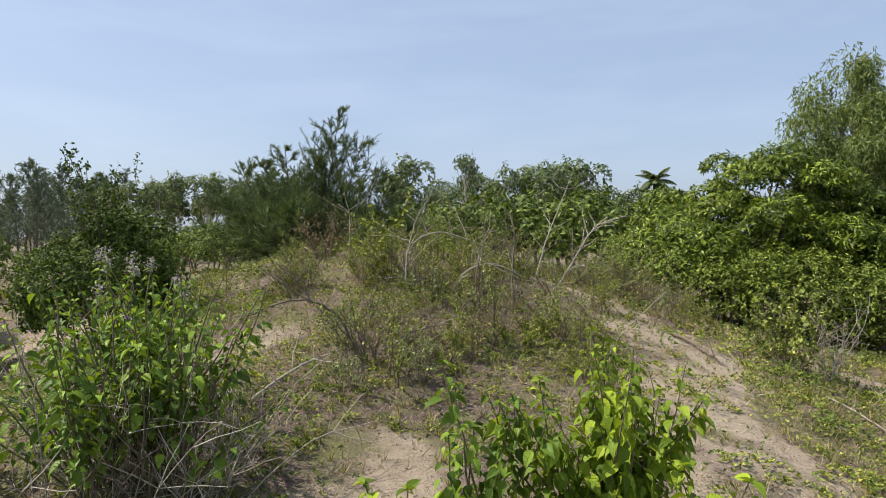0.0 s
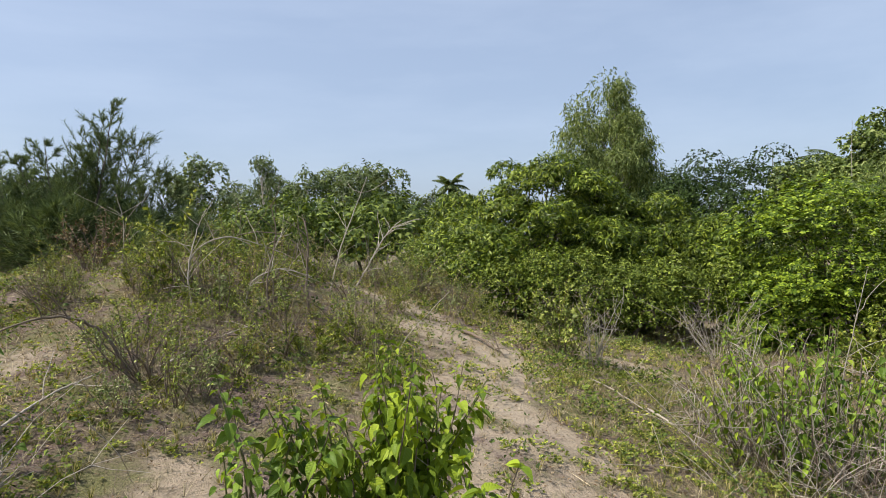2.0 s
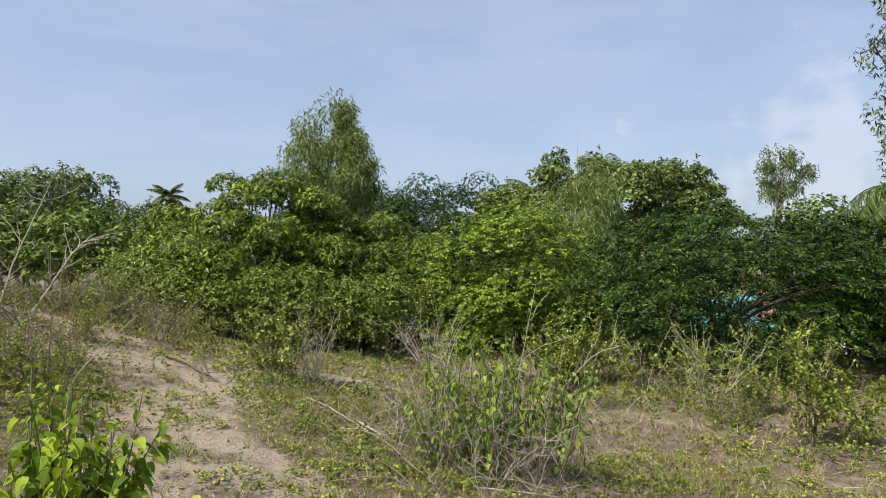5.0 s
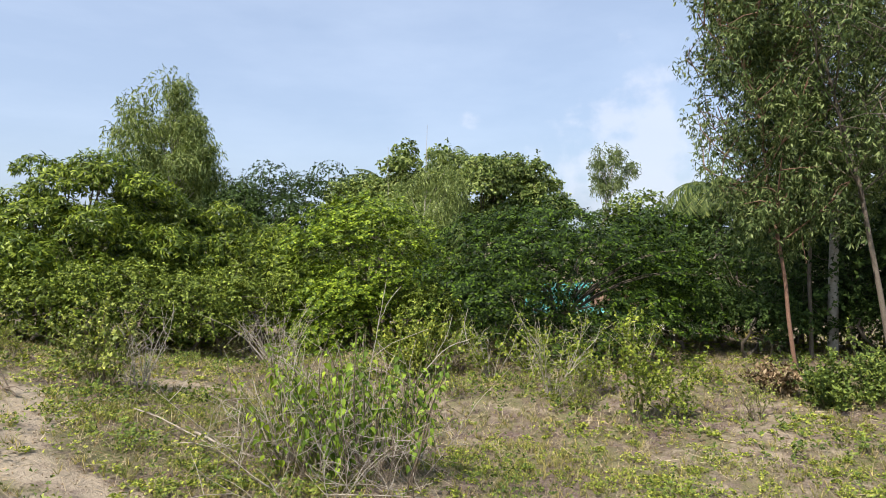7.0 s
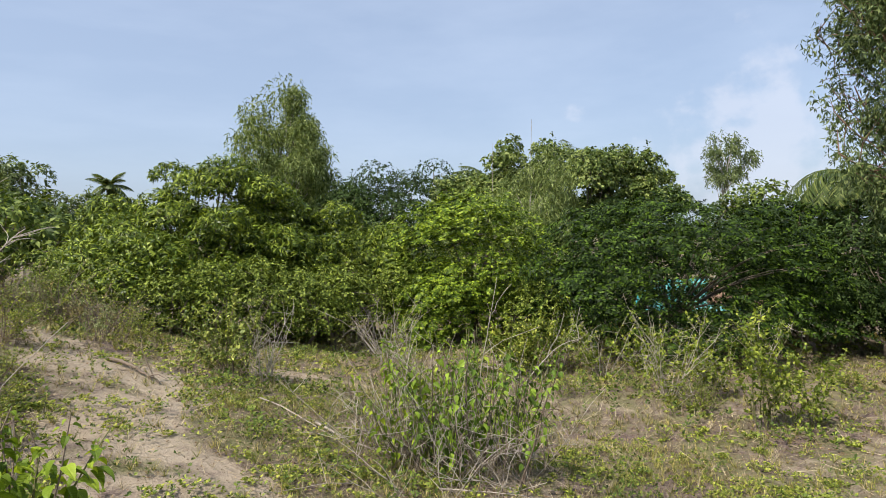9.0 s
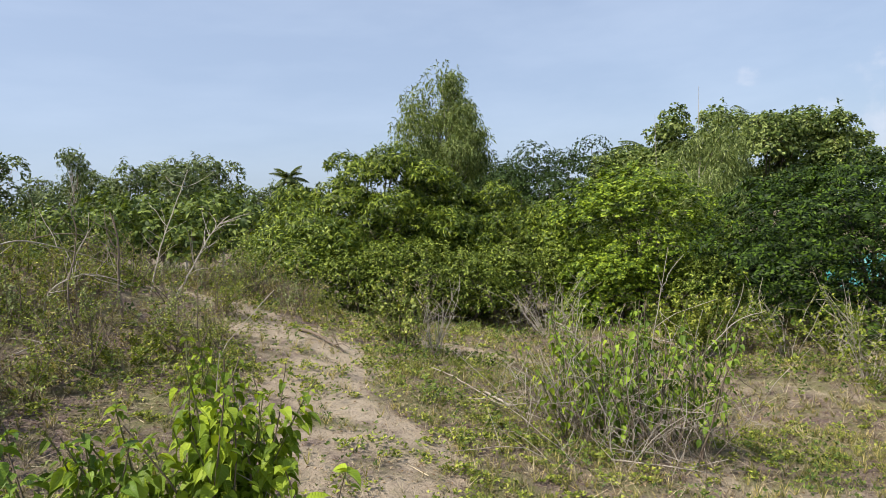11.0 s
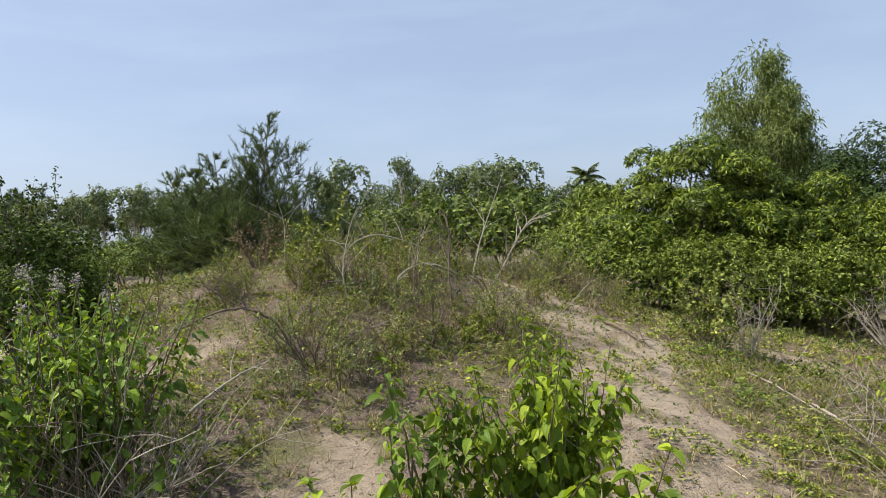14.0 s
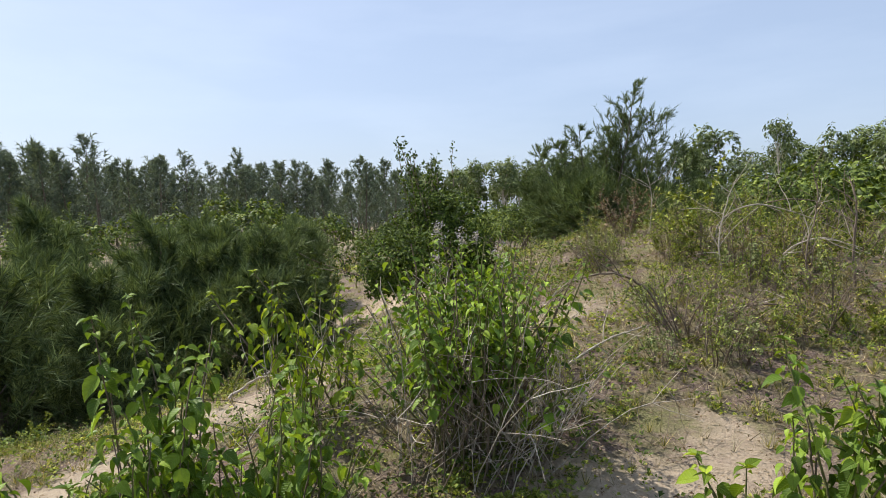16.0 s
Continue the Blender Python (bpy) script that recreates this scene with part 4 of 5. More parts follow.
# ---- the casuarina on the dune and the hollow ----
STEMS = ((0.85, 0.0, 3.75), (1.35, 0.3, 3.2), (0.5, 0.2, 3.3), (0.25, -0.3, 2.8), (-0.6, 0.2, 3.05), (-1.1, 0.4, 2.7), (-1.55, -0.1, 2.5), (2.1, 0.1, 2.0), (1.75, -0.4, 2.4), (-2.1, 0.4, 1.6), (-0.9, -0.6, 1.9), (1.1, -0.6, 1.8),
         (0.1, 0.7, 2.3), (-0.2, -0.8, 1.6), (1.8, 0.7, 1.2), (-1.6, -0.5, 1.2), (0.6, 0.6, 3.0))
plumed_casuarina("young feathery casuarina with upswept plumes on the dune", place(-12.2, 15.5), 101, M_CAS, STEMS)
for i, (az, d, t, s) in enumerate(((-16.5, 16.5, 1.7, 1.8), (-13.5, 14.8, 1.5, 1.7), (-8.5, 14.6, 1.3, 1.5), (-5.2, 16.0, 1.5, 1.6))):
    casuarina("casuarina_shrub", "low dark casuarina shrub beside the young tree", place(az, d), 110 + i, M_CAS, t, s, 26, 30, 0.26, 0.016, 0.02, 0.35, 2, "casuarina shrubs", "shrub", 5, 0.04, 0.6)
for i, (az, d, t, s) in enumerate(((-62, 9.5, 2.5, 1.7), (-57, 11.2, 2.9, 1.8), (-52.5, 10.0, 2.8, 1.9), (-48, 11.0, 3.1, 1.8), (-44.2, 11.4, 2.8, 1.6), (-66, 11.5, 2.9, 1.9), (-60, 13.5, 2.7, 1.8), (-40.0, 13.2, 1.8, 1.2))):
    casuarina("casuarina_shrub", "bushy feathery casuarina shrub in the sandy hollow", place(az, d), 120 + i, M_CAS, t, s, 26, 50, 0.23, 0.014, 0.02, 0.5, 2, "casuarina shrubs", "shrub", 8, 0.05, 0.6, 0.5, 0.7, 0.42)
hollow = [o for o in scene.collection.objects if o.name.startswith("casuarina_shrub") and o.parent is None and o.get("label", "").endswith("hollow")]
for i, (az, d, k) in enumerate(((-45.8, 9.8, 0.9), (-41.6, 10.6, 0.85), (-50.2, 12.6, 1.05), (-38.6, 11.6, 0.7), (-55, 9.0, 0.75))):
    copy_thing(hollow[i % 4], Matrix.Translation(place(az, d)) @ pose(0, 0, 0, 0, 0, 80 * i + 25) @ Matrix.Scale(k, 4))
for i, (az, d, k) in enumerate(((-43.5, 19, 0.85), (-52, 20, 0.8), (-58, 21, 0.8), (-37, 24, 0.7))):
    copy_thing(hedge_kinds[i % 3], Matrix.Translation(place(az, d)) @ pose(0, 0, 0, 0, 0, 50 * i) @ Matrix.Scale(k, 4))

# ---- the wood east of the dune ----
broad_tree("mango_tree", "round mango tree with glossy drooping leaves", place(25.6, 14.0), 200, M_MANGO, (0, 0, 1.65), (2.75, 2.9, 1.75), 82, 0.5, 128, QUAD, 9, 0.125, 0.03, 0.8, trunk=0.15, low=-0.85, inner=0.2, flat=0.72, depth=0.25, under=-0.25, every=2)
broad_tree("mango_tree", "smaller mango tree with darker hanging leaves", place(35.6, 14.2), 201, M_MANGO, (0, 0, 1.5), (1.9, 2.2, 1.3), 48, 0.46, 110, QUAD, 9, 0.125, 0.03, 0.9, trunk=0.1, low=-0.85, inner=0.35, flat=0.72, depth=0.25, under=-0.3, every=2)
weeping_tree("acacia_tree", "tall slender acacia with hanging narrow leaves", place(30.9, 18.5), 202, M_ACACIA, 7.6, 5.0, (1.42, 2.65), 46, 7000, (0.125, 0.027), 0.36, M_PALE, 0.12, "", 7, 0.36)
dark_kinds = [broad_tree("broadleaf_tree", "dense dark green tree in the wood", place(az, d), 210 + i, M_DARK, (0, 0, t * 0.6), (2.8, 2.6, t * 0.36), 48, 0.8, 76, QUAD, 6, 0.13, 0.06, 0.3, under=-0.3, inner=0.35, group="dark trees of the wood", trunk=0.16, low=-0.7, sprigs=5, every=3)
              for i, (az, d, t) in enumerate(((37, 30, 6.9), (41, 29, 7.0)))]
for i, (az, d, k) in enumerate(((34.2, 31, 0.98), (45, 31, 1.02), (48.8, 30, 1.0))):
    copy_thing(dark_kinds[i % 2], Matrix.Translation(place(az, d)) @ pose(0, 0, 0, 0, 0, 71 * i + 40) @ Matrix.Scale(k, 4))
for i, (az, d, t, w) in enumerate(((50, 25, 6.9, 2.2), (54.4, 24, 7.8, 2.5), (59, 24, 7.7, 2.4), (63, 25, 7.3, 2.2))):
    broad_tree("fig_tree", "large fig tree with broad glossy leaves", place(az, d), 220 + i, M_FIG, (0, 0, t * 0.62), (w, w, t * 0.38), 40, 0.66, 100, QUAD, 6, 0.14, 0.08, 0.45, group="fig trees", trunk=0.16, low=-0.7, sprigs=14, inner=0.3, under=-0.3, depth=0.5, every=2)
tiered_tree("lime_green_tree", "spreading tree with tiers of yellow-green foliage", place(49.2, 13.4), 230, M_LIME, (0, 0, 1.2), (1.75, 1.7, 1.85), 105, 0.36, 32, 0.18, (0.075, 0.042), 5, -0.5, 0.25, 0.07, 0.09, every=8)
tiered_tree("lime_green_tree", "low yellow-green sapling with leaf tiers near the ground", place(47.6, 12.4), 235, M_LIME, (0, 0, 0.6), (1.1, 1.0, 0.8), 42, 0.32, 30, 0.17, (0.07, 0.04), 5, -0.4, 0.25, 0.06, 0.05, every=8)
weeping_tree("acacia_tree", "drooping acacia sapling among the wood", place(54.5, 17.0), 231, M_ACACIA, 4.9, 3.4, (1.35, 1.4), 22, 2400, (0.14, 0.022), 0.55, M_PALE, 0.07, "", 7, 0.36)


def off_the_gap(p):
    """The crown is open on one flank, where its limbs part."""
    az, el = math.degrees(math.atan2(p[0], p[1])), math.degrees(math.atan2(p[2] - 1.7, math.hypot(p[0], p[1])))
    return not (66.2 < az < 71.6 and -5.8 < el < -3.2)


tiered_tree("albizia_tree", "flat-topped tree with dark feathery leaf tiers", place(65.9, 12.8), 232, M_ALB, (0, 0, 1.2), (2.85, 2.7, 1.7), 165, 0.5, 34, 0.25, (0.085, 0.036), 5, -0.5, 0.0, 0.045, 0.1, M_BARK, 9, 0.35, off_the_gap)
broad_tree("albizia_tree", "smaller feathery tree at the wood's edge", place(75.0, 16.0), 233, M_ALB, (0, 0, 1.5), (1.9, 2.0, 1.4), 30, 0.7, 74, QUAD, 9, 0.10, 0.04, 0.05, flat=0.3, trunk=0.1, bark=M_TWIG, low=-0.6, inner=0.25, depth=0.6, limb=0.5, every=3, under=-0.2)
weeping_tree("eucalyptus_tree", "thin distant eucalyptus above the wood", place(69.3, 34), 234, M_GROVE, 8.6, 6.9, (1.35, 1.6), 24, 900, (0.2, 0.045), 0.45, M_PALE, 0.08, "", 6, 0.3)
# Bearings 73 to 90 get darker leaves in place of the tall trees' shadow.
for i, (az, d, t, w) in enumerate(((70.5, 27, 6.0, 2.0), (75, 24, 5.4, 2.2), (79, 22, 5.0, 2.2), (83, 21, 5.4, 2.4), (88, 20, 5.6, 2.4), (93, 18, 5.6, 2.4), (97, 15, 5.2, 2.2))):
    broad_tree("broadleaf_tree", "leafy mid-green tree filling the wood's edge, some darkened for shade", place(az, d), 240 + i, M_DARK if 73 < az < 90 else M_MIX, (0, 0, t * 0.56), (w, w, t * 0.42), 24, 0.8, 58, QUAD, 5, 0.18, 0.08, 0.35, under=-0.3, group="trees of the wood's edge", trunk=0.13, low=-0.8, stems=1)
palm("young palm with stiff spreading fronds above the far bushes", place(18.9, 34), 250, 5.9, 22, 1.15, 1.3, -0.5, 2.8)
palm("coconut palm rising behind the fig trees", place(57.8, 30), 251, 7.5, 16, 1.9)
palm("coconut palm rising behind the fig trees", place(49.8, 29), 252, 6.5, 16, 1.8)
palm("coconut palm with long drooping fronds by the tall trees", place(79.3, 19), 253, 4.9, 22, 2.0, 2.6, -0.2, 1.4)

# tall trees with clear trunks
for az, d, seed, tall, low, rad, sprays, bark, thick, lean, what in (
        (86.8, 12.8, 260, 10.5, 0.22, 1.3, 3000, M_PALE, 0.088, (0, 0), "tall eucalyptus with a pale straight trunk"),
        (84.4, 10.9, 261, 6.3, 0.3, 1.25, 3400, M_RED, 0.034, (-0.01, 0.05), "leaning slim eucalyptus with reddish bark"),
        (85.4, 12.2, 262, 9.4, 0.24, 1.2, 3000, M_BARK, 0.034, (0, 0), "slim eucalyptus with brown trunk"),
        (90.6, 11.2, 263, 9.0, 0.28, 1.4, 2000, M_BARK, 0.042, (0, 0.05), "slim eucalyptus with crooked grey trunk"),
        (96.0, 11.8, 264, 9.0, 0.3, 1.7, 2600, M_BARK, 0.044, (0, 0), "slim eucalyptus with brown trunk"),
        (84.8, 14.5, 265, 8.8, 0.22, 1.1, 3000, M_BARK, 0.044, (0, 0), "slim eucalyptus with brown trunk"),
        (90.0, 15.0, 266, 8.4, 0.25, 1.6, 2400, M_BARK, 0.044, (0, 0), "slim eucalyptus with brown trunk")):
    hanging_tree("eucalyptus_tree", what, place(az, d), seed, M_EUC, tall, low, rad, int(sprays * (0.75 if d < 13 else 0.45)), bark, thick, (0.095, 0.021), "tall eucalyptus trees", 40, lean, 14, 1.0, QUAD if d < 13 else NEEDLE)

# undergrowth at the wood's edge
def undergrowth(az, d, seed, k, mat, leaf):
    return broad_tree("undergrowth_bush", "leafy undergrowth bush at the wood's edge", place(az, d), seed, mat, (0, 0, 1.25 * k), (1.9 * k, 1.7 * k, 1.15 * k), 16, 0.6 * k + 0.08, 80, QUAD, 6, leaf, leaf * 0.46, 0.35,
                      under=-0.35, depth=0.2, group="undergrowth", category="bush", stems=2, trunk=0.035, low=-0.8, sprigs=9, every=2)


# The M_DARK bushes carry the shade below the crowns in their leaf colour.
for mat, k, spots in ((M_VINE, 0.62, ((29.5, 11.8, 0.62), (33, 11.6, 0.6), (37, 11.8, 0.65), (40.5, 12.8, 0.6), (54.6, 12.0, 0.5), (20, 12.6, 0.6), (17, 13.5, 0.6), (24.5, 11.4, 0.5))),
                      (M_MANGO, 0.52, ((27, 11.6, 0.55), (21.5, 11.8, 0.5), (35, 11.9, 0.5))),
                      (M_FIG, 0.8, ((43.2, 14.8, 1.1), (46.5, 16.0, 0.8), (51.5, 15.6, 0.8), (54, 15.4, 0.65), (41.5, 15.5, 1.0))),
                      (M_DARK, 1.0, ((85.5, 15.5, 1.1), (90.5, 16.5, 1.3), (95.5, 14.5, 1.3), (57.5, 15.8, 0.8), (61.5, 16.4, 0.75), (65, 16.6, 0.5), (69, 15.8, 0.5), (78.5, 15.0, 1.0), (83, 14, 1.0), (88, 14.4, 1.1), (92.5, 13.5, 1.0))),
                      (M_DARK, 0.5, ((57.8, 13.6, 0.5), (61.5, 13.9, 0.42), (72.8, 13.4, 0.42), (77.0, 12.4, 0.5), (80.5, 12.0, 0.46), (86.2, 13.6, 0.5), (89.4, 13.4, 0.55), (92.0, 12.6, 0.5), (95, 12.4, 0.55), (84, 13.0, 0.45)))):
    made = [undergrowth(spots[i][0], spots[i][1], 300 + int(10 * spots[i][0]), k, mat, 0.062 if k < 0.7 else 0.085) for i in (0, 1)]
    for i, (az, d, kk) in enumerate(spots[2:]):
        copy_thing(made[i % 2], Matrix.Translation(place(az, d)) @ pose(0, 0, 0, 0, 0, 97 * i + 30) @ Matrix.Scale(kk / k, 4))

# ---- the house in the trees ----


def box(geo, lo, hi):
    x0, y0, z0 = lo
    x1, y1, z1 = hi
    v = [(x0, y0, z0), (x1, y0, z0), (x1, y1, z0), (x0, y1, z0), (x0, y0, z1), (x1, y0, z1), (x1, y1, z1), (x0, y1, z1)]
    geo.add(v, [(0, 2, 1), (0, 3, 2), (4, 5, 6), (4, 6, 7), (0, 1, 5), (0, 5, 4), (1, 2, 6), (1, 6, 5), (2, 3, 7), (2, 7, 6), (3, 0, 4), (3, 4, 7)])


def sheet_roof(geo, w, l, rise, waves, thick=0.02):
    """One pitch of corrugated sheet: along x the waves, up y the rise."""
    n = waves * 6 + 1
    x = np.linspace(-w / 2, w / 2, n)
    z = 0.02 * np.sin(np.arange(n) * math.pi / 3)
    v = []
    for y, up in ((0, 0), (l, rise)):
        for t in (0, thick):
            v += [(a, y, up + b + t) for a, b in zip(x, z)]
    f = []
    for i in range(n - 1):
        for lo, hi, flip in ((0, 2, 1), (1, 3, 0)):
            a, b, c, d = lo * n + i, lo * n + i + 1, hi * n + i, hi * n + i + 1
            f += [(a, c, b), (b, c, d)] if flip else [(a, b, c), (b, d, c)]
        for lo, hi in ((0, 1), (2, 3)):
            a, b, c, d = lo * n + i, lo * n + i + 1, hi * n + i, hi * n + i + 1
            f += [(a, b, c), (b, d, c)]
    geo.add(v, f)


def house(spot, turn, label, roof_mat, w, l, eave, rise):
    ob = thing("village_house", spot, label, "house")
    ob.rotation_euler = (0, 0, radians(turn))
    for name, lo, hi in (("wall", (-w / 2, 0, -0.3), (w / 2, 0.14, eave)), ("wall", (-w / 2, l - 0.14, -0.3), (w / 2, l, eave)),
                         ("wall", (-w / 2, 0.143, -0.3), (-w / 2 + 0.14, l - 0.143, eave)), ("wall", (w / 2 - 0.14, 0.143, -0.3), (w / 2, l - 0.143, eave))):
        g = Geo()
        box(g, lo, hi)
        part(name, g.mesh("wall", M_PLASTER), ob)
    for sgn in (1, -1):
        g = Geo()
        sheet_roof(g, w + 0.7, l / 2 + 0.45, rise, 22)
        rf = part("roof", g.mesh("roof", roof_mat, False), ob)
        rf.location = (0, -0.4 if sgn > 0 else l + 0.4, eave - 0.02)
        rf.rotation_euler = (0, 0, 0 if sgn > 0 else math.pi)
    return ob


house(place(67.0, 21.5), -66, "low village house with turquoise sheet roof among trees", M_TURQ, 2.4, 4.0, 1.4, 0.8)
house(place(73.4, 22.0), -70, "low shed with rusty corrugated roof among trees", M_RUST, 3.0, 3.0, 1.7, 0.55)
post = thing("metal_post", place(73.6, 19.5), "thin grey metal post beside the sheds", "post")
g = Geo()
tube(g, [(0, 0, -0.2), (0, 0, 1.2), (0, 0, 2.6)], 0.03, 8)
part("shaft", g.mesh("shaft", M_METAL, True), post)
sign = thing("notice_board", place(-19.0, 26), "small white board on a post by the path", "sign")
g = Geo()
box(g, (-0.16, -0.012, 1.0), (0.16, 0.012, 1.18))
part("board", g.mesh("board", M_WHITE), sign)
g = Geo()
tube(g, [(0, 0.03, -0.2), (0, 0.03, 0.6), (0, 0.03, 1.1)], 0.02, 6)
part("post", g.mesh("post", M_BARK, True), sign)

for az, d, tall in ((53.9, 22.0, 8.0), (50.9, 22.5, 7.3)):
    pole = thing("bamboo_pole", place(az, d), "thin bare bamboo pole rising out of the trees", "pole", "bamboo poles")
    g = Geo()
    tube(g, bend(np.random.default_rng(int(az)), (0, 0, -0.2), (0.02, 0.01, 1), tall, 8, 0.012), taper(0.024, 0.006, 9), 6)
    part("cane", g.mesh("cane", M_DEAD, True), pole)

# ---- bushes on the dune ----
shrub = broad_tree("dark_shrub", "dense dark green shrub with upright sprigs on the slope", place(-28.0, 8.2), 400, M_SHRUB, (0, 0, 0.72), (0.95, 0.9, 0.72), 34, 0.3, 150, QUAD, 7, 0.042, 0.023, 0.1,
                   flat=0.95, category="shrub", stems=3, trunk=0.03, low=-0.8)
r_ = np.random.default_rng(401)
for i in range(25):
    a, s = r_.uniform(0, 6.28), r_.uniform(0.0, 0.55)
    if i < 20:
        ln = bend(r_, (math.cos(a) * s * 0.8, math.sin(a) * s * 0.8, 1.0), (math.cos(a) * s * 0.5 + r_.normal() * 0.16 - 0.12, r_.normal() * 0.25, 1), r_.uniform(0.45, 1.15), 6, 0.1)
    else:
        ln = bend(r_, (-0.4, -0.2, 0.35), (-1, r_.normal() * 0.3 - 0.2, 0.1 + 0.08 * (i - 20)), r_.uniform(0.9, 1.4), 8, 0.08, 0.25)
    g, g2 = Geo(), Geo()
    tube(g, ln, taper(0.009, 0.003, len(ln)), 4)
    q = np.repeat(ln[1:], 8, 0) + r_.normal(size=((len(ln) - 1) * 8, 3)) * (0.035, 0.035, 0.05)
    rosettes(r_, g2, QUAD, q, rand_dirs(r_, len(q)), 3, 0.045, 0.025, 0.0)
    sprig = part("sprig", g.mesh("sprig", M_TWIG, True), shrub)
    tagged(part("foliage", g2.mesh("foliage", M_SHRUB), sprig), kind="stuff")

# broad-leaved bushes close by
leaf_bush("bright green broad-leaved bush sunlit on the sand", place(15.0, 2.75), 500, 30, 0.98, 0.3, NEAR_BRIGHT, 0.026, 0.2, 0.8, 2)
leaf_bush("young broad-leaved shoots with dark hanging leaves", place(3.4, 2.7), 501, 8, 0.84, 0.2, NEAR_DEEP, 0.036, 0.2, 0.88)
leaf_bush("short broad-leaved shoot on the sand", place(-3.4, 2.45), 502, 3, 0.5, 0.1, NEAR_BRIGHT, 0.05, 0.3, 1.0)
leaf_bush("thin broad-leaved sprig with yellowing leaves", place(24, 2.5), 503, 4, 0.7, 0.22, NEAR_BRIGHT, 0.06, 0.4, 1.2)
leaf_bush("leafy bush with dry stems below its leaves", place(-26.3, 3.15), 504, 66, 1.08, 0.42, NEAR_DEEP, 0.026, 0.46, 0.66, 120, drop=0.5)
leaf_bush("leafy bush topped with pale lilac flowers", place(-25.5, 4.4), 505, 26, 0.98, 0.45, NEAR_DEEP, 0.045, 0.3, 0.7, 6, flowers=9)
leaf_bush("slim upright broad-leaved plant beside the slope", place(-54.5, 2.9), 506, 10, 1.16, 0.24, NEAR_DEEP, 0.036, 0.2, 0.85)
leaf_bush("slim upright broad-leaved plant beside the slope", place(-60.5, 2.7), 507, 9, 0.92, 0.28, NEAR_DEEP, 0.04, 0.2, 0.85)
leaf_bush("low broad-leaved plants along the sandy slope", place(-46, 2.8), 508, 30, 0.74, 0.6, NEAR_DEEP, 0.042, 0.2, 0.85, 8)
leaf_bush("low broad-leaved plants along the sandy slope", place(-55, 2.3), 512, 26, 0.6, 0.55, NEAR_DEEP, 0.042, 0.2, 0.85, 6)
leaf_bush("yellow-green bush with dry twigs on the slope", place(-40.0, 3.9), 509, 16, 1.0, 0.4, NEAR_BRIGHT, 0.05, 0.3, 0.8, 16)
leaf_bush("bush of dry stems with hanging green leaves", place(49.5, 5.0), 510, 46, 1.12, 0.8, NEAR_DEEP, 0.036, 0.25, 0.62, 100)
leaf_bush("thin bush of dry stems and sparse leaves", place(44.0, 5.2), 511, 16, 1.2, 0.55, NEAR_BRIGHT, 0.055, 0.3, 0.65, 55)

# thinner bushes between sand and wood
scrub("light green bush with bare stalks at its side", place(29.0, 7.4), 520, 16, 1.0, 0.36, (0.045, 0.025), 150, M_SCRUB, M_TWIG, 0.1)
scrub("sheaf of bare pale stalks", place(31.4, 7.4), 521, 12, 0.85, 0.2, (0.03, 0.02), 10, M_SCRUB, M_DEAD, 0.9)
scrub("grey tangled dry bush before the wood", place(41.5, 10.4), 522, 22, 1.1, 0.7, (0.04, 0.02), 20, M_SCRUB, M_DEAD, 0.8)
scrub("tuft of pale stalks with yellow-green leaves", place(65.6, 8.4), 523, 22, 1.15, 0.65, (0.05, 0.03), 60, M_YEL, M_DEAD, 0.4)
scrub("yellow-green leafy stalks in the grass", place(72.6, 7.6), 524, 8, 1.2, 0.16, (0.05, 0.028), 120, M_YEL, M_STEM, 0.0)
scrub("yellow-green leafy stalks in the grass", place(75.4, 7.9), 525, 6, 0.85, 0.14, (0.05, 0.028), 100, M_YEL, M_STEM, 0.0)
scrub("fresh green leafy bush before the wood", place(53.0, 9.4), 526, 22, 0.9, 0.5, (0.055, 0.03), 170, M_HERB, M_STEM, 0.0)
for az, d, tall, seed in ((60.5, 9.4, 1.0, 533), (69.0, 8.9, 0.9, 534), (72.4, 9.8, 1.1, 535), (56.5, 9.9, 0.95, 536), (63.4, 9.9, 0.7, 537)):
    scrub("pale stalks with thin yellow-green leaves before the wood", place(az, d), seed, 12, tall, 0.4, (0.05, 0.03), 80, M_YEL, M_DEAD, 0.35)
scrub("dry brown-leaved bush by the trunks", place(82.8, 9.4), 527, 14, 0.45, 0.35, (0.08, 0.035), 70, M_LITTER, M_TWIG, 0.0)
scrub("fresh green bush at the foot of the trunks", place(86.3, 9.0), 528, 22, 0.7, 0.5, (0.05, 0.028), 170, M_MIX, M_STEM, 0.0)
scrub("fresh green bush at the foot of the trunks", place(90, 9.6), 529, 26, 0.9, 0.65, (0.05, 0.028), 180, M_MIX, M_STEM, 0.0)
scrub("light green leafy sapling on the mound", place(-5.0, 7.2), 530, 5, 0.95, 0.16, (0.055, 0.026), 130, M_HERB, M_STEM, 0.0)
scrub("twiggy bush fanning from one root on the slope", place(-6.3, 4.9), 531, 20, 0.62, 0.7, (0.03, 0.016), 26, M_SCRUB, M_TWIG, 0.5)

scrub("dry rust-brown bush beside the mound's crest", place(-10.8, 8.8), 532, 16, 0.75, 0.35, (0.04, 0.018), 70, M_LITTER, M_TWIG, 0.1)

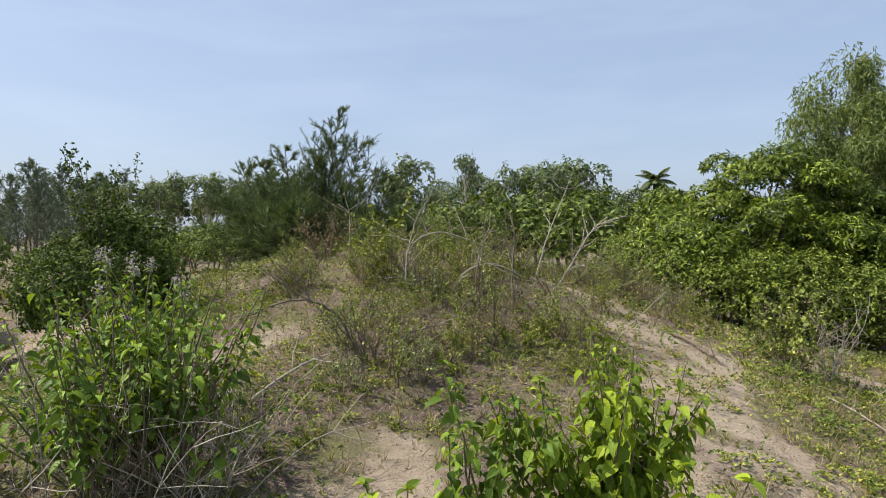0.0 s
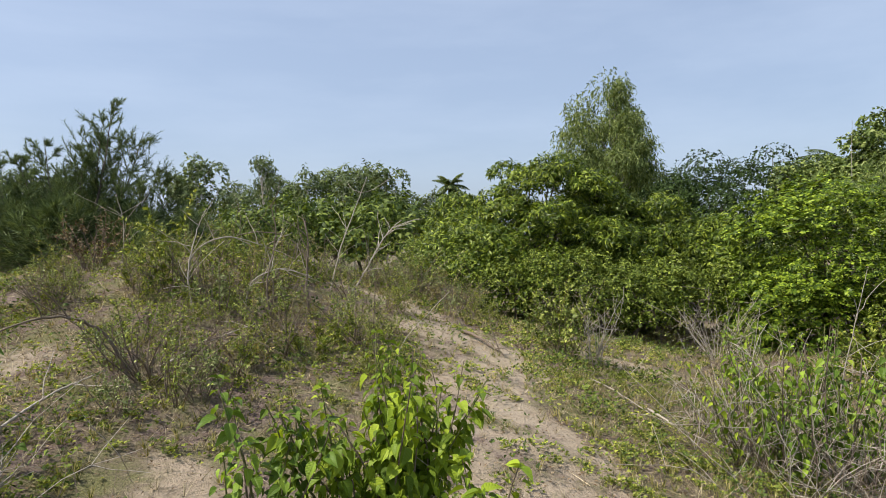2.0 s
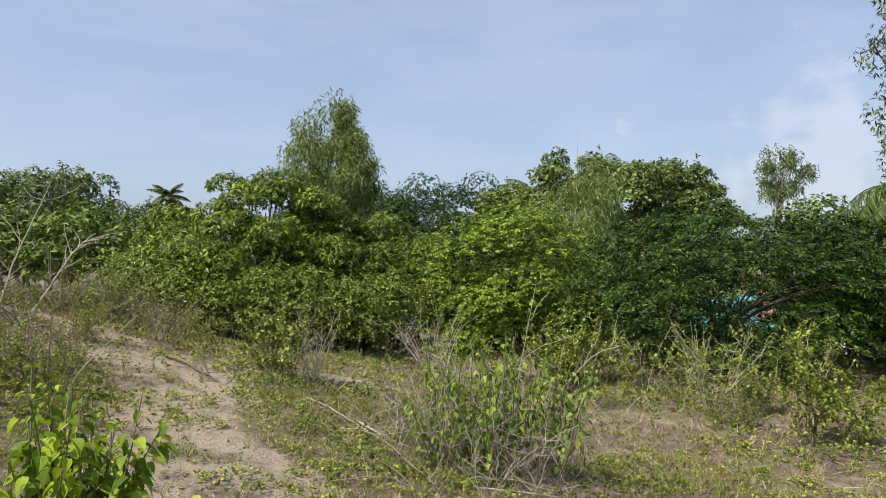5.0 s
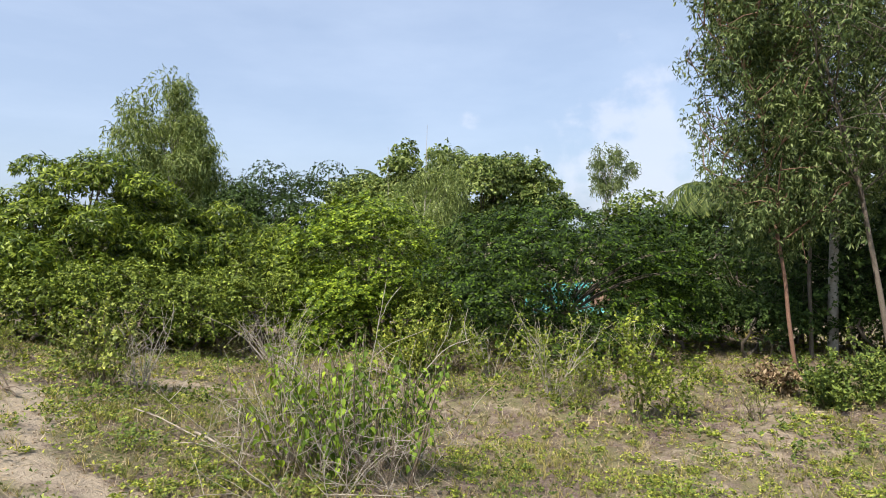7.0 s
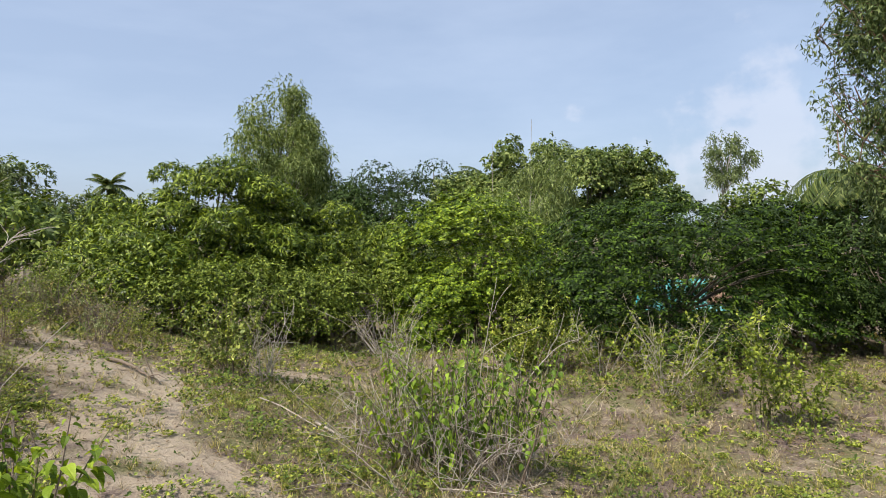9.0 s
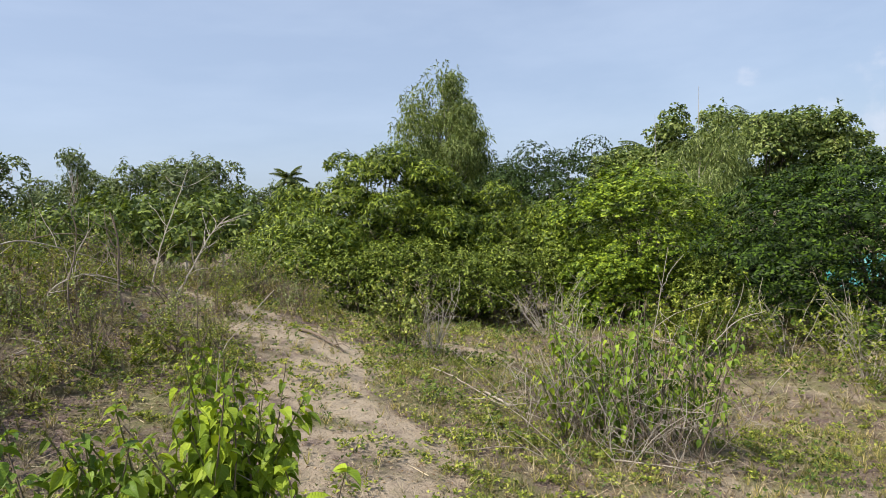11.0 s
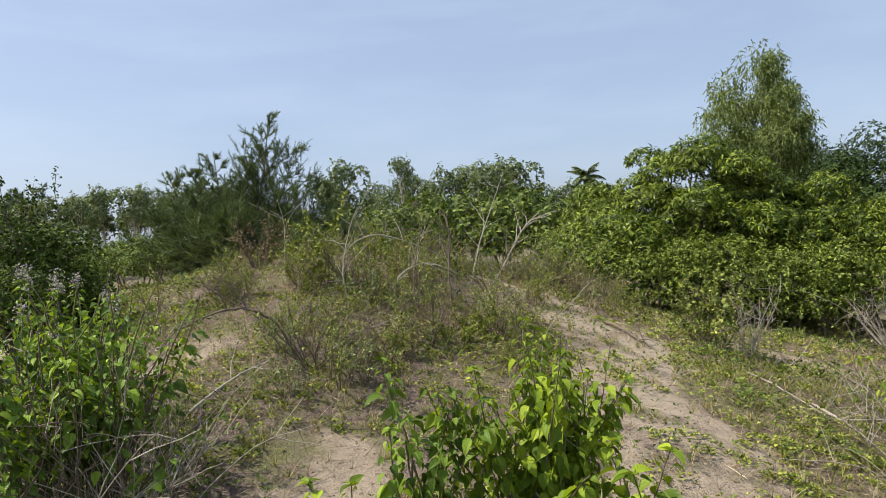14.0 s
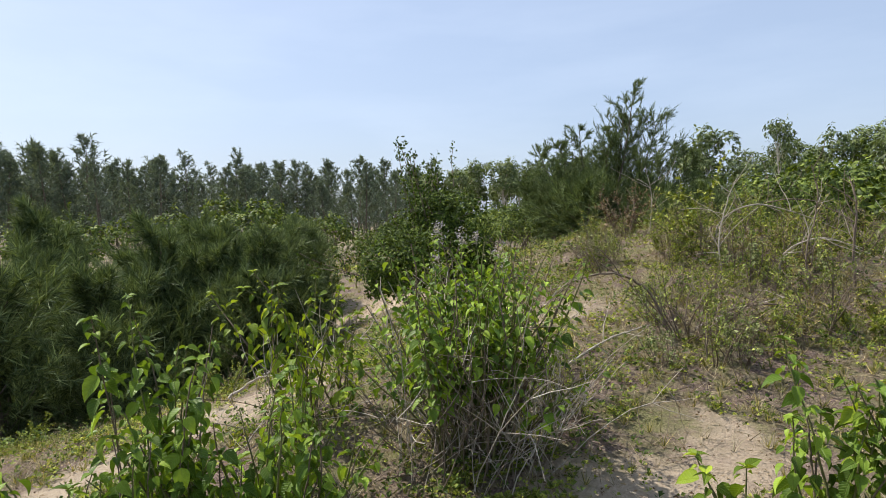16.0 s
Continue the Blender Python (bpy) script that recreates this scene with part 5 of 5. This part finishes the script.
# the mound's thicket
kinds = [scrub("thin twiggy scrub with sparse grey-green leaves", place(-1 + 1.3 * i, 6.4 + 0.3 * i), 540 + i, 9, t, s, (0.03, 0.019), int(per * 2.2), mat, wood, dry, shape=TRIL)
         for i, (t, s, per, mat, wood, dry) in enumerate(((0.62, 0.5, 56, M_SAGE, M_TWIG, 0.3), (0.5, 0.5, 64, M_SCRUB, M_TWIG, 0.2), (0.72, 0.45, 64, M_HERB, M_TWIG, 0.2), (0.6, 0.6, 48, M_SERE, M_TWIG, 0.4),
                                                           (0.85, 0.5, 64, M_SCRUB, M_TWIG, 0.3), (0.36, 0.5, 90, M_HERB, M_STEM, 0.05), (0.7, 0.6, 20, M_SERE, M_TWIG, 0.75)))]
r_ = np.random.default_rng(77)
n_ = 0
while n_ < 124:
    az, d = r_.uniform(-17, 22), math.sqrt(r_.uniform(4.3 ** 2, 10.5 ** 2))
    x, y = polar(az, d)
    if bare(x, y) > 0.25 or (az < -9 and d < 5.6) or (az > 14 and d < 7.4):
        continue
    copy_thing(kinds[int(r_.integers(7))], Matrix.Translation(place(az, d)) @ pose(0, 0, 0, 0, 0, r_.uniform(0, 360)) @ Matrix.Scale(r_.uniform(0.4, 0.95), 4))
    n_ += 1
for i in range(14):
    copy_thing(kinds[(0, 3, 6, 4)[i % 4]], Matrix.Translation(place(r_.uniform(11, 21.5), r_.uniform(8.6, 10.8))) @ pose(0, 0, 0, 0, 0, r_.uniform(0, 360)) @ Matrix.Scale(r_.uniform(0.8, 1.15), 4))
for i in range(44):
    az, d = r_.uniform(20, 92), r_.uniform(7.5, 12.5)
    x, y = polar(az, d)
    if bare(x, y) > 0.3:
        continue
    copy_thing(kinds[int(r_.integers(7))], Matrix.Translation(place(az, d)) @ pose(0, 0, 0, 0, 0, r_.uniform(0, 360)) @ Matrix.Scale(r_.uniform(0.35, 0.8), 4))
for i in range(26):
    az, d = r_.uniform(-64, -14), r_.uniform(3.2, 9)
    x, y = polar(az, d)
    if bare(x, y) > 0.3:
        continue
    copy_thing(kinds[int(r_.integers(7))], Matrix.Translation(place(az, d)) @ pose(0, 0, 0, 0, 0, r_.uniform(0, 360)) @ Matrix.Scale(r_.uniform(0.35, 0.75), 4))


def over(az, d, up):
    p = place(az, d)
    return (p.x, p.y, p.z + up)


# bent and dead branches of the thicket
bough("arching_branch", "grey branch arching over the thicket", (over(-3.6, 7.4, 0.05), over(-3.0, 7.3, 0.34), over(-0.6, 7.2, 0.54), over(2.6, 7.3, 0.48), over(6.0, 7.6, 0.3)), 0.011, M_DEAD, 10, 1)
bough("arching_branch", "long dark branch bowed across the slope", (over(-7.8, 4.9, 0.02), over(-9.6, 4.9, 0.32), over(-13.0, 4.8, 0.48), over(-18.4, 4.6, 0.42)), 0.014, M_TWIG, 3, 2)
bough("dead_branch", "bleached forked dead branch in the thicket", (over(10.0, 7.8, 0.0), over(11.6, 7.9, 0.4), over(13.2, 8.0, 0.8), over(14.6, 8.0, 1.05)), 0.013, M_DEAD, 14, 3)
bough("dead_branch", "bleached dead branch leaning up from the thicket", (over(8.2, 7.8, 0.0), over(9.2, 7.9, 0.55), over(10.6, 8.0, 1.1), over(11.6, 8.1, 1.5)), 0.009, M_DEAD, 8, 4)
bough("dead_branch", "bare dark stem standing in the thicket", (over(6.4, 6.6, 0.0), over(6.3, 6.6, 0.4), over(6.5, 6.6, 0.75), over(6.0, 6.7, 1.0)), 0.014, M_TWIG, 6, 5)
bough("dead_branch", "bare stem standing in the thicket", (over(-8.6, 8.6, 0.0), over(-8.4, 8.6, 0.5), over(-8.9, 8.6, 0.9)), 0.007, M_DEAD, 6, 6)
bough("dead_branch", "thin bare stem standing on the spur", (over(12.4, 5.4, 0.0), over(12.3, 5.4, 0.35), over(12.6, 5.4, 0.75)), 0.006, M_TWIG, 3, 7)
bough("fallen_branch", "dark fallen branch lying on the sand spur", (over(20.0, 7.0, 0.02), over(21.3, 6.8, 0.04), over(22.6, 6.6, 0.03), over(23.8, 6.4, 0.02)), 0.022, M_TWIG, 2, 8)
bough("fallen_branch", "long pale stick lying in the creepers", (over(36.0, 5.9, 0.03), over(38.4, 5.5, 0.03), over(40.8, 5.2, 0.05), over(44.0, 5.0, 0.08)), 0.012, M_DEAD, 2, 9)
bough("fallen_branch", "long pale stick lying in the creepers", (over(29.0, 6.6, 0.03), over(33.0, 6.2, 0.04), over(38.0, 5.4, 0.03)), 0.009, M_DEAD, 1, 10)
bough("fallen_branch", "pale forked stick at the bush's foot", (over(47, 4.5, 0.03), over(51, 4.4, 0.08), over(55.5, 4.4, 0.1)), 0.006, M_DEAD, 3, 11)
bough("fallen_branch", "grey stick lying across the slope", (over(-17.5, 4.1, 0.05), over(-13.0, 4.5, 0.12), over(-9.4, 4.8, 0.1)), 0.01, M_DEAD, 2, 12)
bough("fallen_branch", "pale stick lying across the slope", (over(-5.6, 5.0, 0.03), over(-2.0, 5.3, 0.1), over(2.0, 5.7, 0.14)), 0.01, M_DEAD, 2, 13)
bough("fallen_branch", "grey twig lying on the slope's edge", (over(-47, 5.0, 0.04), over(-44, 5.0, 0.14), over(-41.4, 5.1, 0.16)), 0.012, M_DEAD, 4, 14)
bough("dead_branch", "thin pale stalk rising by the broad-leaved bush", (over(13.5, 3.6, 0.0), over(14.2, 3.6, 0.35), over(15.0, 3.6, 0.7)), 0.005, M_DEAD, 2, 15)
bough("dead_branch", "thin pale stalk rising by the broad-leaved bush", (over(16.0, 3.5, 0.0), over(16.4, 3.5, 0.3), over(16.2, 3.5, 0.62)), 0.005, M_DEAD, 1, 16)
bough("dead_branch", "tall thin stalk bowed over the dry bush", (over(51, 5.2, 0.0), over(53.0, 5.3, 0.5), over(56.5, 5.4, 0.95), over(59, 5.4, 1.1)), 0.006, M_DEAD, 3, 17)
bough("dead_branch", "tall thin stalk above the dry bush", (over(49.5, 5.2, 0.0), over(50.4, 5.2, 0.7), over(52.0, 5.2, 1.5)), 0.006, M_DEAD, 3, 18)
bough("arching_branch", "bare grey branch bowed through the thicket", (over(1.0, 6.6, 0.0), over(1.8, 6.5, 0.3), over(4.4, 6.5, 0.46), over(7.4, 6.7, 0.32)), 0.009, M_DEAD, 9, 21)
bough("arching_branch", "bare brown branch bowed through the thicket", (over(-1.4, 8.2, 0.0), over(0.2, 8.2, 0.36), over(3.6, 8.1, 0.5), over(6.4, 8.1, 0.36)), 0.01, M_TWIG, 9, 22)
bough("dead_branch", "bare crooked stem in the thicket", (over(3.4, 6.0, 0.0), over(3.0, 6.0, 0.4), over(3.8, 6.1, 0.85), over(3.4, 6.1, 1.15)), 0.009, M_TWIG, 10, 23)
bough("dead_branch", "bare crooked stem in the thicket", (over(-3.0, 6.2, 0.0), over(-3.4, 6.2, 0.4), over(-2.6, 6.3, 0.8), over(-1.8, 6.3, 1.0)), 0.008, M_DEAD, 10, 24)
bough("fallen_branch", "grey branch lying tangled on the slope", (over(-4.0, 5.3, 0.04), over(0.0, 5.2, 0.2), over(4.0, 5.4, 0.1)), 0.01, M_TWIG, 6, 25)

# ---- ground cover ----


def scatter(seed, count, az0, az1, d0, d1, keep):
    """Points all round within the ring d0 to d1, thick between the bearings az0 and az1, thinner on the trodden side behind."""
    r = np.random.default_rng(seed)
    count = int(count * 360 / (az1 - az0))
    deg, d = r.uniform(-180, 180, count), np.sqrt(r.uniform(d0 * d0, d1 * d1, count))
    x, y = d * np.sin(np.radians(deg)), d * np.cos(np.radians(deg))
    away = np.maximum(np.maximum(az0 - deg, deg - az1), 0)
    ok = r.uniform(size=count) < keep(x, y) * (1 - 0.88 * smooth(0, 30, away))
    x, y = x[ok], y[ok]
    return r, np.stack([x, y, height(x, y)], 1)


def clump(x, y, f, s):
    return 0.5 + 0.5 * np.sin(f * x + 2.0 * np.sin(0.7 * f * y + s)) * np.sin(f * 0.9 * y + 1.7 * np.sin(0.6 * f * x + 1.3 * s))


def cover_of(name, label, mat, build, category):
    g = Geo()
    build(g)
    tagged(new(name, g.mesh(name, mat)), label, category, kind="stuff")


def grass(g):
    for seed, count, d0, d1, k, ln, w in ((600, 9000, 1.2, 6.5, 15, 0.085, 0.0042), (601, 17000, 6.5, 13.5, 11, 0.085, 0.006), (602, 9000, 13, 30, 9, 0.22, 0.028)):
        r, p = scatter(seed, count, -70, 100, d0, d1, lambda x, y: (1 - 0.95 * bare(x, y)) * (0.15 + 0.85 * clump(x, y, 1.3, 0.4)) * (0.35 + 0.65 * smooth(-1, 4, x)))
        rosettes(r, g, NEEDLE, p, np.tile((0, 0, 1.0), (len(p), 1)), k, ln, w, -0.9, 0.6)


def straw(g):
    for seed, count, d0, d1, k, ln in ((610, 7000, 1.2, 6.5, 9, 0.1), (611, 11000, 6, 13, 8, 0.12)):
        r, p = scatter(seed, count, -70, 100, d0, d1, lambda x, y: (1 - 0.9 * bare(x, y)) * (0.15 + 0.85 * clump(x, y, 0.9, 2.4)))
        rosettes(r, g, NEEDLE, p, np.tile((0, 0, 1.0), (len(p), 1)), k, ln, 0.0014 + 0.00028 * d1, -0.6, 0.8)


def creeper(g):
    """Cushions of small leaves, flat between and domed in the middle."""
    for seed, count, d0, d1, k, ln, m, wide in ((620, 6000, 1.3, 7.2, 4, 0.026, 15, 0.08), (621, 3600, 7, 13, 4, 0.038, 13, 0.13), (622, 800, 12, 24, 5, 0.1, 14, 0.3)):
        r, c = scatter(seed, count, -70, 100, d0, d1, lambda x, y: (0.22 + 0.78 * (1 - bare(x, y))) * (0.1 + 0.9 * clump(x, y, 1.9, 3.1) ** 1.9))
        size = np.repeat(wide * r.uniform(0.4, 1.7, len(c)), m)
        off = r.normal(size=(len(size), 2)) * 0.6
        p = np.repeat(c, m, 0)
        p[:, :2] += off * size[:, None]
        p[:, 2] = height(p[:, 0], p[:, 1]) + 0.006 + 0.55 * size * np.exp(-(off ** 2).sum(1)) * r.uniform(0.2, 1.0, len(p))
        rosettes(r, g, TRIL, p, np.tile((0, 0, 1.0), (len(p), 1)), k, ln, ln * 0.85, 0.0, 1.0)


def litter(g):
    for seed, count, d0, d1, ln in ((630, 80000, 1.0, 7.5, 0.021), (631, 44000, 7, 14, 0.036)):
        r, p = scatter(seed, count, -70, 100, d0, d1, lambda x, y: 0.26 + 0.74 * (1 - bare(x, y)) * (0.25 + 0.75 * clump(x, y, 1.1, 5.0)))
        p[:, 2] += 0.008
        d = r.normal(size=p.shape) * np.array((1, 1, 0.25))
        leaves(g, TRIL, p, d, np.tile((0, 0, 1.0), (len(p), 1)) + r.normal(size=p.shape) * 0.4, ln * r.uniform(0.5, 1.6, len(p)), ln * r.uniform(0.25, 0.8, len(p)))


def twigs(g):
    for seed, count, d0, d1, ln, w in ((640, 22000, 1.0, 7.5, 0.13, 0.0036), (641, 16000, 7, 13, 0.18, 0.006)):
        r, p = scatter(seed, count, -70, 100, d0, d1, lambda x, y: 0.2 + 0.8 * (1 - bare(x, y)) * (0.3 + 0.7 * clump(x, y, 0.8, 1.0)))
        p[:, 2] += 0.012
        d = r.normal(size=p.shape) * np.array((1, 1, 0.3)) + np.array((0, 0, 0.12))
        leaves(g, NEEDLE, p, d, r.normal(size=p.shape), ln * r.uniform(0.3, 1.8, len(p)), w * r.uniform(0.5, 1.5, len(p)))


def herbs(g):
    for seed, count, d0, d1, k, ln in ((650, 12000, 1.6, 6.5, 7, 0.032), (651, 10000, 6.5, 12, 7, 0.05)):
        r, p = scatter(seed, count, -70, 100, d0, d1, lambda x, y: (1 - 0.9 * bare(x, y)) * clump(x, y, 3.1, 4.2) ** 3)
        for lift in (0.02, 0.07, 0.12):
            q = p + np.array((0, 0, lift)) + r.normal(size=p.shape) * 0.015
            rosettes(r, g, TRIL, q, np.tile((0, 0, 1.0), (len(p), 1)), k - 3, ln, ln * 0.6, -0.1, 0.9)


cover_of("low_herbs", "patches of small green herbs on the sand", M_MIX, herbs, "herb")
cover_of("twig_litter", "pale and brown fallen twigs strewn on sand", M_STRAW, twigs, "litter")
cover_of("grass", "short green and yellowing grass tufts on sand", M_GRASS, grass, "grass")
cover_of("dry_grass", "straw-coloured dry grass tufts on sand", M_STRAW, straw, "grass")
cover_of("creepers", "low yellow-green creeping herbs on sand", M_HERB, creeper, "creeper")
cover_of("leaf_litter", "brown dry leaves and bits of twig on sand", M_LITTER, litter, "litter")
